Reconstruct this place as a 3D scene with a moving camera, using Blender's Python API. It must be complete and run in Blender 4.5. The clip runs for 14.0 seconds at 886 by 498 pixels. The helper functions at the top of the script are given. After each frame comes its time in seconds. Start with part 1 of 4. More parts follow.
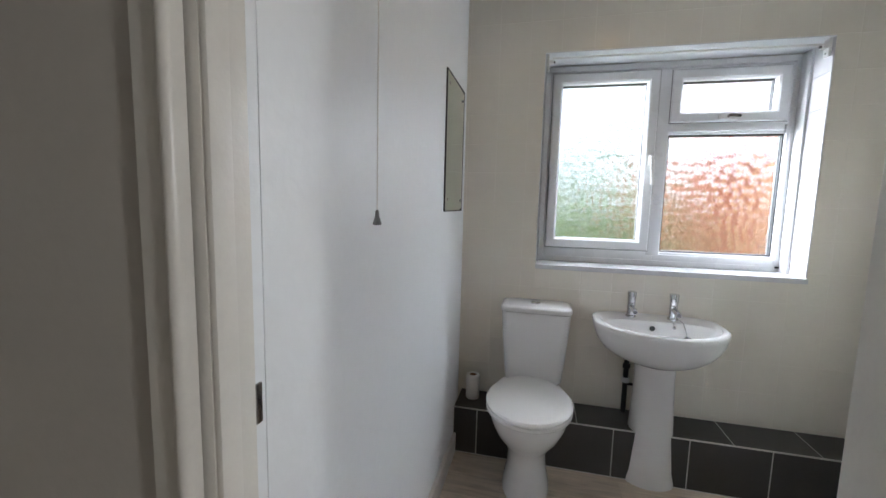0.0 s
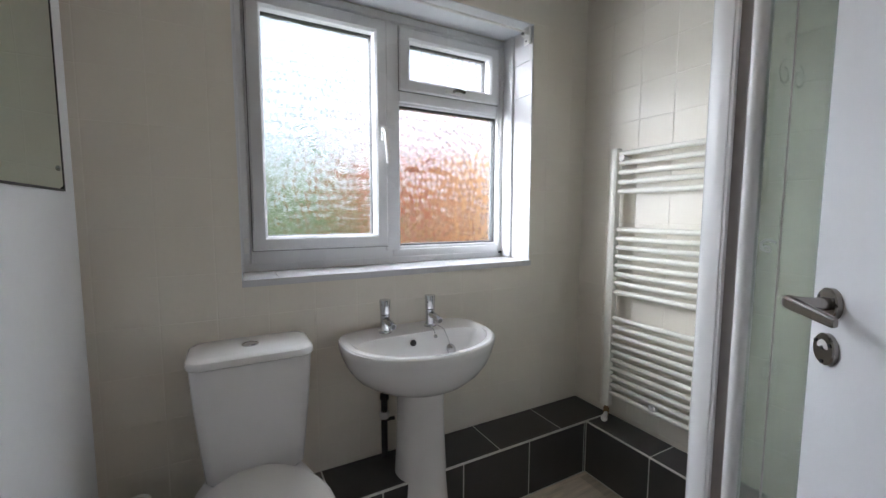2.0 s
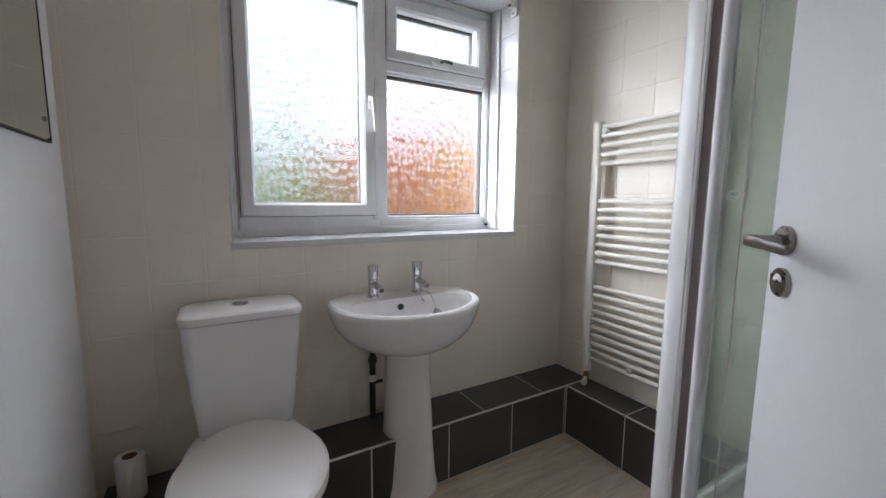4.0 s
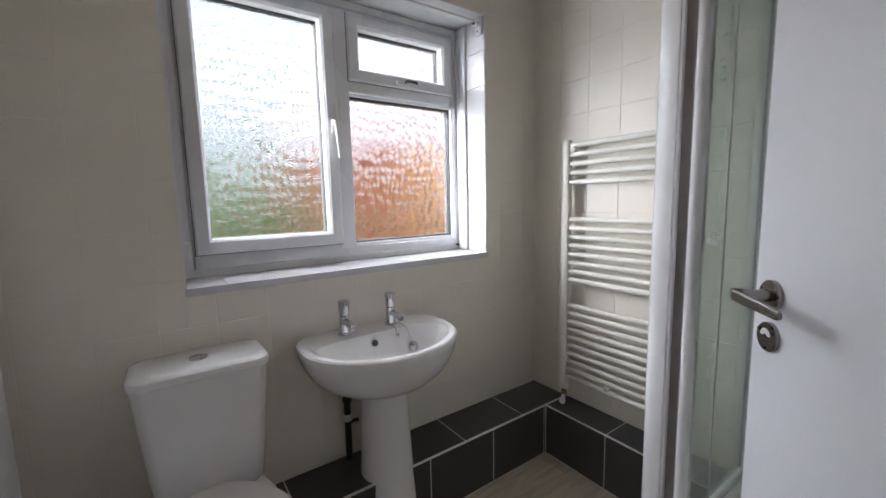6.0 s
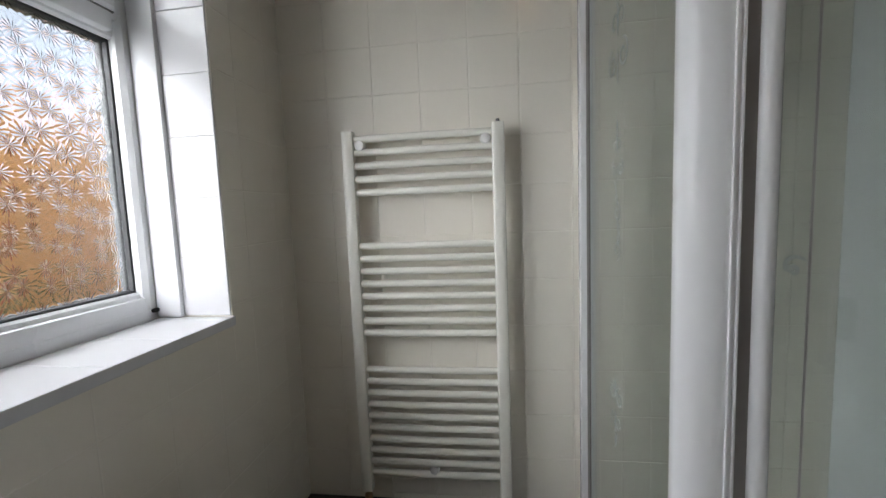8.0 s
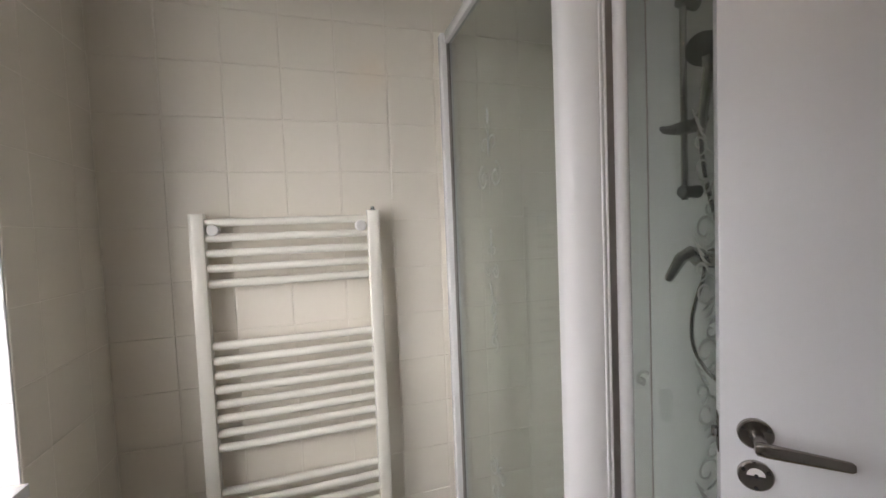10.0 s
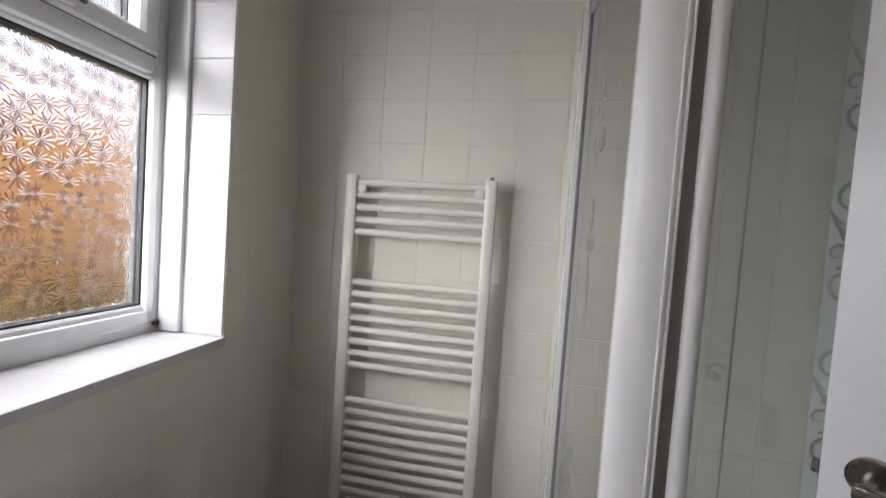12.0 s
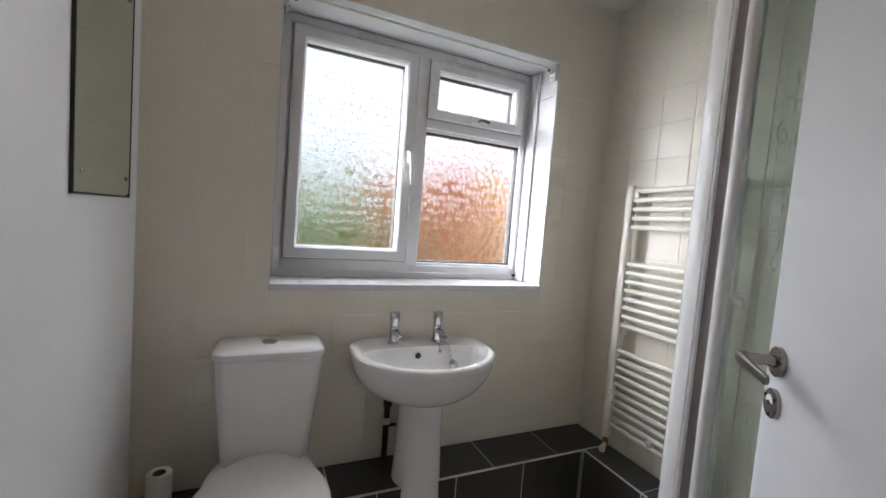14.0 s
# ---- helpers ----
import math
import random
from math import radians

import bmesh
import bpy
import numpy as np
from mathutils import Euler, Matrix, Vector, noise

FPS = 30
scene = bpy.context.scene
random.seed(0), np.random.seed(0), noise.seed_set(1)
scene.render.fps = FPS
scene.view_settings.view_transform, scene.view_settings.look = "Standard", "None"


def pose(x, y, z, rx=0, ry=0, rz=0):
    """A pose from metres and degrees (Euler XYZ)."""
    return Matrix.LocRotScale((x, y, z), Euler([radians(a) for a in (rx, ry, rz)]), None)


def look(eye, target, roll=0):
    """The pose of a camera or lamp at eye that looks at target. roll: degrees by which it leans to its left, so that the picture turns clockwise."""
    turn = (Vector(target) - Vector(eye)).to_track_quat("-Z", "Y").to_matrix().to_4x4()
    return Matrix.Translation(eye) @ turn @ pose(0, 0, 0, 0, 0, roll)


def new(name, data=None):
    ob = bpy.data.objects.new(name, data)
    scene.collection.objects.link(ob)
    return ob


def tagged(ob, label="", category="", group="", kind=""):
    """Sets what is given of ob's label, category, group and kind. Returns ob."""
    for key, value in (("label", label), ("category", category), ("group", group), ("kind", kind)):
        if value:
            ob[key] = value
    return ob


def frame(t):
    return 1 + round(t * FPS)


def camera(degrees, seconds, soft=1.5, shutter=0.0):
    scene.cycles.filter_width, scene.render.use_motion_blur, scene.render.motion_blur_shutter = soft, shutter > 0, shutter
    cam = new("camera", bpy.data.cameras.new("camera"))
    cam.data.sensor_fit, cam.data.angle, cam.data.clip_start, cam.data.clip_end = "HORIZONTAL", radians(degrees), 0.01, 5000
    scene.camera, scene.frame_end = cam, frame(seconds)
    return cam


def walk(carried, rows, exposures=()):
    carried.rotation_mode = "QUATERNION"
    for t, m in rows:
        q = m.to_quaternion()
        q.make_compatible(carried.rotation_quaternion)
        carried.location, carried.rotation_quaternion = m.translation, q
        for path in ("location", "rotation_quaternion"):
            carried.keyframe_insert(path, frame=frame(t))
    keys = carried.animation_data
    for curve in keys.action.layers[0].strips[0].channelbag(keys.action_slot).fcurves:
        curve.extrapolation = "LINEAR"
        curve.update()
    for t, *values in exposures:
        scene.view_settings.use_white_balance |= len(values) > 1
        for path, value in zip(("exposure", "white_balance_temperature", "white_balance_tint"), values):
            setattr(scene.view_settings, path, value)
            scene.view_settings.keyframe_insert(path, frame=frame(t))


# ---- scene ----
cam = camera(95.9, 14.0)
PATH = [
    (0, (0.005, -0.029, 1.27), (-0.456, 1.905, 1.051), 1.4),
    (0.5, (0.03, 0.171, 1.253), (-0.004, 2.16, 1.043), 1.2),
    (1, (0.031, 0.382, 1.247), (0.454, 2.323, 1.014), 1.5),
    (1.5, (0.002, 0.579, 1.236), (0.818, 2.392, 1.018), 1.3),
    (2, (-0.043, 0.66, 1.194), (0.908, 2.41, 1.015), 0.1),
    (2.5, (-0.089, 0.685, 1.159), (0.877, 2.424, 0.956), -0.3),
    (3, (-0.119, 0.688, 1.123), (0.893, 2.396, 0.878), 0.3),
    (3.2, (-0.11, 0.679, 1.106), (0.9, 2.388, 0.863), 0.7),
    (5.5, (-0.028, 0.56, 1.2), (0.993, 2.263, 0.961), -0.8),
    (6, (-0.046, 0.69, 1.224), (1.096, 2.314, 0.98), -1.3),
    (6.5, (-0.004, 0.851, 1.195), (1.316, 2.337, 0.972), -0.4),
    (7, (0.118, 1.064, 1.198), (1.642, 2.349, 1.038), -0.5),
    (7.5, (0.202, 1.264, 1.209), (1.957, 2.214, 1.064), -0.9),
    (8, (0.272, 1.424, 1.222), (2.245, 1.688, 1.036), -2.2),
    (8.5, (0.266, 1.538, 1.284), (2.242, 1.266, 1.128), -2.6),
    (9, (0.289, 1.577, 1.361), (2.209, 1.032, 1.248), -2.1),
    (9.2, (0.296, 1.573, 1.407), (2.203, 0.975, 1.314), -2.4),
    (11.3, (0.258, 1.502, 1.402), (2.235, 1.19, 1.345), -0.2),
    (11.5, (0.24, 1.469, 1.362), (2.235, 1.33, 1.313), 0.9),
    (12, (0.226, 1.329, 1.308), (2.194, 1.677, 1.222), 4.0),
    (12.5, (0.143, 1.175, 1.266), (1.98, 1.964, 1.216), 2.5),
    (13, (0.101, 0.922, 1.255), (1.665, 2.166, 1.169), 2.8),
    (13.5, (0.071, 0.716, 1.233), (1.216, 2.351, 1.113), 3.7),
    (14, (-0.022, 0.543, 1.242), (0.792, 2.365, 1.113), 4.5),
]
EXPOSURES = [(0.0, 1.97, 6050, 9), (0.5, 1.7, 6100, 8), (1.0, 1.62, 6100, 8), (2.0, 1.48, 6200, 10), (3.0, 1.48, 6250, 12), (5.5, 1.45, 6250, 13), (6.0, 1.34, 6300, 13), (7.0, 1.02, 6350, 12), (7.5, 0.8, 6400, 11),
             (8.0, 0.75, 6450, 9), (9.0, 1.1, 6980, 15), (11.5, 1.08, 6850, 15), (12.5, 0.8, 6400, 12), (13.0, 0.9, 6300, 12), (14.0, 1.47, 6450, 12)]
DAYLIGHT, WEST_DAYLIGHT, HALL_FILL = 560, 122, 4.6
walk(cam, [(t, look(eye, target, roll)) for t, eye, target, roll in PATH], EXPOSURES)

# ---- world, sun and lamps ----
world = bpy.data.worlds.new("overcast_sky")
scene.world = world
world.use_nodes = True
wn, wl = world.node_tree.nodes, world.node_tree.links
wn.clear()
sky = wn.new("ShaderNodeTexSky")
sky.sky_type = "NISHITA"
sky.sun_disc = False
sky.sun_elevation, sky.sun_rotation = radians(48), radians(220)
sky.air_density, sky.dust_density, sky.ozone_density = 1.0, 1.5, 1.0
grey = wn.new("ShaderNodeHueSaturation")
grey.inputs["Saturation"].default_value = 0.42
bg = wn.new("ShaderNodeBackground")
bg.inputs["Strength"].default_value = 0.15
wout = wn.new("ShaderNodeOutputWorld")
wl.new(sky.outputs[0], grey.inputs["Color"])
wl.new(grey.outputs[0], bg.inputs["Color"])
wl.new(bg.outputs[0], wout.inputs["Surface"])

sun = new("sun", bpy.data.lights.new("sun", "SUN"))
sun.data.energy, sun.data.angle, sun.data.color = 1.0, radians(20), (1.0, 0.96, 0.9)
sun.matrix_world = look((0, 0, 20), (0 - math.sin(radians(220)) * 10, 0 - math.cos(radians(220)) * 10, 20 - 10 * math.tan(radians(48))))


# added area lamps: two boost the sky at the window, one fills the hall
def opening_light(name, eye, target, width, height, watts, colour):
    ob = new(name, bpy.data.lights.new(name, "AREA"))
    d = ob.data
    d.shape, d.size, d.size_y, d.energy, d.color = "RECTANGLE", width, height, watts, colour
    d.cycles.use_multiple_importance_sampling = False
    ob.matrix_world = look(eye, target)
    return ob


opening_light("window_daylight", (0.4, 8.2, 7.0), (0.6, 2.0, 1.3), 14.0, 9.5, DAYLIGHT, (0.935, 0.96, 1.0))
# second lamp added low in the west to brighten the east wall
opening_light("window_daylight_west", (-2.15, 4.75, 2.3), (0.7, 2.2, 1.5), 3.3, 3.6, WEST_DAYLIGHT, (0.95, 0.965, 1.0))
# fill lamp added to brighten the hall from its unseen east end
opening_light("hall_fill_light", (2.26, -0.55, 1.5), (0.0, -0.55, 1.5), 0.28, 0.5, HALL_FILL, (1.0, 0.97, 0.93))


# ---- materials ----
def mat(name, base, rough=0.5, metal=0.0, spot=0.06, spot_scale=3.0, grain=0.0, grain_scale=120.0, bump=0.0, rough_var=0.05,
        transmission=0.0, coat=0.0, per_piece=0.0, spec=0.5):
    """A principled material with stains at a large scale, grain at a small one, fine relief and, for pieces, a tone of their own."""
    m = bpy.data.materials.new(name)
    m.use_nodes = True
    n, l = m.node_tree.nodes, m.node_tree.links
    b = n["Principled BSDF"]
    b.inputs["Metallic"].default_value = metal
    b.inputs["Transmission Weight"].default_value = transmission
    b.inputs["Coat Weight"].default_value = coat
    b.inputs["Specular IOR Level"].default_value = spec
    tc = n.new("ShaderNodeTexCoord")
    big, small = n.new("ShaderNodeTexNoise"), n.new("ShaderNodeTexNoise")
    big.inputs["Scale"].default_value, small.inputs["Scale"].default_value = spot_scale, grain_scale
    big.inputs["Detail"].default_value, small.inputs["Detail"].default_value = 5, 3
    geo = n.new("ShaderNodeNewGeometry")
    l.new(geo.outputs["Position"], big.inputs["Vector"])
    l.new(geo.outputs["Position"], small.inputs["Vector"])
    total = n.new("ShaderNodeMath")
    total.operation = "MULTIPLY_ADD"
    total.inputs[1].default_value = 2 * spot
    total.inputs[2].default_value = 1 - spot
    l.new(big.outputs["Fac"], total.inputs[0])
    value = total.outputs[0]
    for amount, source in ((grain, small.outputs["Fac"]), (per_piece, None)):
        if amount:
            if source is None:
                info = n.new("ShaderNodeObjectInfo")
                source = info.outputs["Random"]
            a = n.new("ShaderNodeMath")
            a.operation = "MULTIPLY_ADD"
            a.inputs[1].default_value, a.inputs[2].default_value = 2 * amount, 1 - amount
            l.new(source, a.inputs[0])
            k = n.new("ShaderNodeMath")
            k.operation = "MULTIPLY"
            l.new(value, k.inputs[0])
            l.new(a.outputs[0], k.inputs[1])
            value = k.outputs[0]
    tint = n.new("ShaderNodeVectorMath")
    tint.operation = "SCALE"
    tint.inputs[0].default_value = base
    l.new(value, tint.inputs["Scale"])
    l.new(tint.outputs[0], b.inputs["Base Color"])
    r = n.new("ShaderNodeMath")
    r.operation = "MULTIPLY_ADD"
    r.inputs[1].default_value, r.inputs[2].default_value = 2 * rough_var, rough - rough_var
    l.new(big.outputs["Fac"], r.inputs[0])
    l.new(r.outputs[0], b.inputs["Roughness"])
    if bump:
        bu = n.new("ShaderNodeBump")
        bu.inputs["Strength"].default_value, bu.inputs["Distance"].default_value = 1.0, bump
        l.new(small.outputs["Fac"], bu.inputs["Height"])
        l.new(bu.outputs[0], b.inputs["Normal"])
    return m


PLASTER = mat("painted_plaster", (0.80, 0.815, 0.83), 0.42, spot=0.03, spot_scale=2.0, grain=0.02, grain_scale=45, bump=0.0006)
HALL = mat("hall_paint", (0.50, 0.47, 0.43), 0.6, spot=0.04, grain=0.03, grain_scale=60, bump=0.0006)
CEILING = mat("ceiling_paint", (0.82, 0.82, 0.80), 0.7, spot=0.03, grain=0.03, grain_scale=80, bump=0.0008)
TILE = mat("painted_tile", (0.83, 0.785, 0.70), 0.18, spot=0.035, spot_scale=5, grain=0.015, grain_scale=70, bump=0.0003)
GROUT = mat("painted_grout", (0.83, 0.79, 0.71), 0.3, spot=0.05, grain=0.05, grain_scale=150, bump=0.0006)
SILLTILE = mat("white_sill_tile", (0.66, 0.655, 0.67), 0.16, spot=0.03, grain=0.01)
DARKTILE = mat("charcoal_tile", (0.050, 0.048, 0.048), 0.34, spot=0.18, spot_scale=6, grain=0.2, grain_scale=220, bump=0.0003, per_piece=0.1)
PALEGROUT = mat("pale_grout", (0.66, 0.65, 0.62), 0.75, spot=0.12, spot_scale=14, grain=0.1, grain_scale=300, bump=0.0006)
CERAMIC = mat("white_ceramic", (0.83, 0.82, 0.82), 0.10, spot=0.015, rough_var=0.02, coat=0.3)
SEATPLASTIC = mat("white_seat_plastic", (0.86, 0.85, 0.84), 0.2, spot=0.015, rough_var=0.03)
UPVC = mat("white_upvc", (0.79, 0.795, 0.81), 0.28, spot=0.02, grain=0.01, rough_var=0.04)
GASKET = mat("black_gasket", (0.015, 0.015, 0.017), 0.55, spot=0.1)
CHROME = mat("chrome", (0.57, 0.57, 0.58), 0.06, metal=1.0, spot=0.05, spot_scale=30, rough_var=0.03)
SATIN = mat("satin_nickel", (0.30, 0.28, 0.265), 0.2, metal=1.0, spot=0.06, spot_scale=30, rough_var=0.05)
BRASS = mat("dull_brass", (0.32, 0.22, 0.12), 0.4, metal=1.0, spot=0.2, spot_scale=60)
RADWHITE = mat("radiator_enamel", (0.86, 0.84, 0.77), 0.25, spot=0.02, rough_var=0.04)
GLOSSWHITE = mat("gloss_white_frame", (0.82, 0.82, 0.83), 0.14, spot=0.015, rough_var=0.03, coat=0.3)
DOORWHITE = mat("satin_white_door", (0.79, 0.795, 0.83), 0.30, spot=0.02, grain=0.012, grain_scale=90, bump=0.0003)
TRIMWHITE = mat("old_gloss_trim", (0.68, 0.65, 0.60), 0.3, spot=0.08, spot_scale=9, grain=0.03, bump=0.0004)
PAPER = mat("tissue_paper", (0.84, 0.83, 0.81), 0.9, spot=0.03, grain=0.05, grain_scale=400, bump=0.0006)
CARD = mat("brown_card", (0.22, 0.13, 0.08), 0.9, spot=0.08)
# dark fittings; also the painted reflection along the mirror's edge
DARKPIPE = mat("dark_pipe", (0.02, 0.02, 0.022), 0.5, spot=0.2, spot_scale=20)
WHITEPLASTIC = mat("white_plastic", (0.82, 0.81, 0.79), 0.3, spot=0.02)
GREYPLASTIC = mat("grey_plastic", (0.18, 0.18, 0.18), 0.35, spot=0.05)
# seal tone that takes in the shade of the corner post's channel
SEAL = mat("seal_and_shade", (0.27, 0.25, 0.24), 0.5, spot=0.08)
CORD = mat("cord", (0.82, 0.80, 0.77), 0.8, spot=0.04)
LEAF = mat("hedge_leaf", (0.07, 0.13, 0.035), 0.5, spot=0.35, spot_scale=1.6, grain=0.3, grain_scale=14)
GRASS = mat("lawn", (0.11, 0.17, 0.04), 0.8, spot=0.25, spot_scale=1.5, grain=0.3, grain_scale=60, bump=0.01)
FENCE = mat("orange_fence_board", (0.72, 0.46, 0.21), 0.7, spot=0.3, spot_scale=2.2, grain=0.2, grain_scale=25, per_piece=0.06)
ROOF = mat("roof_tile", (0.56, 0.47, 0.50), 0.8, spot=0.2, spot_scale=4, grain=0.2, grain_scale=30)


def mirror_material():
    m = bpy.data.materials.new("mirror_silver")
    m.use_nodes = True
    b = m.node_tree.nodes["Principled BSDF"]
    b.inputs["Base Color"].default_value = (0.70, 0.78, 0.72, 1)
    b.inputs["Metallic"].default_value, b.inputs["Roughness"].default_value = 1.0, 0.015
    return m


def clear_glass(name, tint, rough=0.0):
    m = bpy.data.materials.new(name)
    m.use_nodes = True
    b = m.node_tree.nodes["Principled BSDF"]
    b.inputs["Base Color"].default_value = (*tint, 1)
    b.inputs["Transmission Weight"].default_value, b.inputs["Roughness"].default_value = 1.0, rough
    b.inputs["IOR"].default_value = 1.5
    return m


def rosette_glass():
    """Obscured glass pressed with close-set rosettes of radial ribs."""
    m = clear_glass("rosette_glass", (0.93, 0.95, 0.95), 0.0)
    n, l = m.node_tree.nodes, m.node_tree.links
    geo = n.new("ShaderNodeNewGeometry")
    split, flat = n.new("ShaderNodeSeparateXYZ"), n.new("ShaderNodeCombineXYZ")
    l.new(geo.outputs["Position"], split.inputs[0])
    l.new(split.outputs["X"], flat.inputs["X"])
    l.new(split.outputs["Z"], flat.inputs["Y"])
    vor = n.new("ShaderNodeTexVoronoi")
    vor.voronoi_dimensions = "2D"
    vor.inputs["Scale"].default_value, vor.inputs["Randomness"].default_value = 25.0, 0.75
    l.new(flat.outputs[0], vor.inputs["Vector"])
    # the angle and the distance from the heart of each rosette
    away = n.new("ShaderNodeVectorMath")
    away.operation = "SUBTRACT"
    l.new(flat.outputs[0], away.inputs[0])
    l.new(vor.outputs["Position"], away.inputs[1])
    sep = n.new("ShaderNodeSeparateXYZ")
    l.new(away.outputs[0], sep.inputs[0])

    def calc(op, a, b, c=0.0):
        k = n.new("ShaderNodeMath")
        k.operation = op
        for slot, v in zip(k.inputs, (a, b, c)):
            if isinstance(v, float):
                slot.default_value = v
            else:
                l.new(v, slot)
        return k.outputs[0]

    ang = calc("ARCTAN2", sep.outputs["Y"], sep.outputs["X"])
    bend = n.new("ShaderNodeTexNoise")
    bend.inputs["Scale"].default_value, bend.inputs["Detail"].default_value = 30, 1
    l.new(flat.outputs[0], bend.inputs["Vector"])
    turn = calc("MULTIPLY_ADD", bend.outputs["Fac"], 2.5, calc("MULTIPLY", ang, 13.0))
    wave = calc("SINE", turn, 0.0)
    dist = vor.outputs["Distance"]
    # petals rise from the heart and die out at the rim
    rise = calc("MULTIPLY", calc("MINIMUM", calc("MULTIPLY", dist, 3.0), 1.0), calc("MAXIMUM", calc("SUBTRACT", 1.0, calc("MULTIPLY", dist, 0.75)), 0.15))
    dome = calc("MULTIPLY", dist, -0.5)
    fine = n.new("ShaderNodeTexNoise")
    fine.inputs["Scale"].default_value, fine.inputs["Detail"].default_value = 110, 1
    l.new(flat.outputs[0], fine.inputs["Vector"])
    height = calc("ADD", calc("MULTIPLY_ADD", wave, rise, dome), calc("MULTIPLY", fine.outputs["Fac"], 0.5))
    bu = n.new("ShaderNodeBump")
    bu.inputs["Strength"].default_value, bu.inputs["Distance"].default_value = 1.0, 0.0006
    l.new(height, bu.inputs["Height"])
    l.new(bu.outputs[0], n["Principled BSDF"].inputs["Normal"])
    return m


def plank_material():
    """Pale greyed oak print: streaks along the board, tone by the piece."""
    m = mat("oak_vinyl", (0.58, 0.495, 0.40), 0.42, spot=0.12, spot_scale=5, grain=0.05, grain_scale=90, bump=0.0003, per_piece=0.13)
    n, l = m.node_tree.nodes, m.node_tree.links
    geo = n.new("ShaderNodeNewGeometry")
    st = n.new("ShaderNodeMapping")
    st.inputs["Scale"].default_value = (5, 45, 5)
    l.new(geo.outputs["Position"], st.inputs["Vector"])
    no = n.new("ShaderNodeTexNoise")
    no.inputs["Scale"].default_value, no.inputs["Detail"].default_value, no.inputs["Distortion"].default_value = 1.0, 6, 0.8
    l.new(st.outputs[0], no.inputs["Vector"])
    a = n.new("ShaderNodeMath")
    a.operation, a.inputs[1].default_value, a.inputs[2].default_value = "MULTIPLY_ADD", 0.9, 0.55
    l.new(no.outputs["Fac"], a.inputs[0])
    b = n["Principled BSDF"]
    old = b.inputs["Base Color"].links[0].from_socket
    sc = n.new("ShaderNodeVectorMath")
    sc.operation = "SCALE"
    l.new(old, sc.inputs[0])
    l.new(a.outputs[0], sc.inputs["Scale"])
    l.new(sc.outputs[0], b.inputs["Base Color"])
    return m


def brick_material():
    m = bpy.data.materials.new("red_brick")
    m.use_nodes = True
    n, l = m.node_tree.nodes, m.node_tree.links
    geo = n.new("ShaderNodeNewGeometry")
    turn = n.new("ShaderNodeMapping")
    turn.inputs["Rotation"].default_value = (radians(-90), 0, 0)
    l.new(geo.outputs["Position"], turn.inputs["Vector"])
    br = n.new("ShaderNodeTexBrick")
    br.inputs["Color1"].default_value, br.inputs["Color2"].default_value = (0.36, 0.085, 0.035, 1), (0.28, 0.065, 0.03, 1)
    br.inputs["Mortar"].default_value = (0.36, 0.28, 0.2, 1)
    br.inputs["Scale"].default_value, br.inputs["Mortar Size"].default_value = 1.0, 0.01
    br.inputs["Brick Width"].default_value, br.inputs["Row Height"].default_value = 0.225, 0.075
    l.new(turn.outputs[0], br.inputs["Vector"])
    l.new(br.outputs["Color"], n["Principled BSDF"].inputs["Base Color"])
    n["Principled BSDF"].inputs["Roughness"].default_value = 0.85
    return m


def lamp_material(colour, strength):
    m = bpy.data.materials.new("lit_lamp_lens")
    m.use_nodes = True
    b = m.node_tree.nodes["Principled BSDF"]
    b.inputs["Emission Color"].default_value, b.inputs["Emission Strength"].default_value = (*colour, 1), strength
    return m


MIRROR = mirror_material()
# tinted deeper than the glass itself, in place of shade inside the shower
SHOWERGLASS = clear_glass("shower_glass", (0.63, 0.675, 0.645))
PLAINGLASS = clear_glass("window_glass", (0.97, 0.98, 0.98))
ETCH = mat("etched_frosting", (0.56, 0.60, 0.57), 0.6, spot=0.03)
ETCH.node_tree.nodes["Principled BSDF"].inputs["Alpha"].default_value = 0.6
ROSETTE = rosette_glass()
OAK = plank_material()
BRICK = brick_material()
WARMLENS = lamp_material((1.0, 0.66, 0.36), 22.0)


# ---- mesh helpers ----
def add_box(bm, x0, x1, y0, y1, z0, z1, bevel=0.0, seg=2):
    made = bmesh.ops.create_cube(bm, size=1.0, matrix=Matrix.LocRotScale(((x0 + x1) / 2, (y0 + y1) / 2, (z0 + z1) / 2), None, (abs(x1 - x0), abs(y1 - y0), abs(z1 - z0))))
    if bevel:
        edges = {e for v in made["verts"] for e in v.link_edges}
        bmesh.ops.bevel(bm, geom=list(edges), offset=bevel, segments=seg, profile=0.5, affect="EDGES")
    return bm


def box(x0, x1, y0, y1, z0, z1, bevel=0.0, seg=2):
    return add_box(bmesh.new(), x0, x1, y0, y1, z0, z1, bevel, seg)


def loft(bm, rings, cap0=True, cap1=True, closed=True):
    rows = [[bm.verts.new(p) for p in ring] for ring in rings]
    for a, b in zip(rows, rows[1:]):
        n = len(a)
        for i in range(n if closed else n - 1):
            j = (i + 1) % n
            bm.faces.new((a[i], a[j], b[j], b[i]))
    if cap0:
        bm.faces.new(rows[0][::-1])
    if cap1:
        bm.faces.new(rows[-1])
    return bm


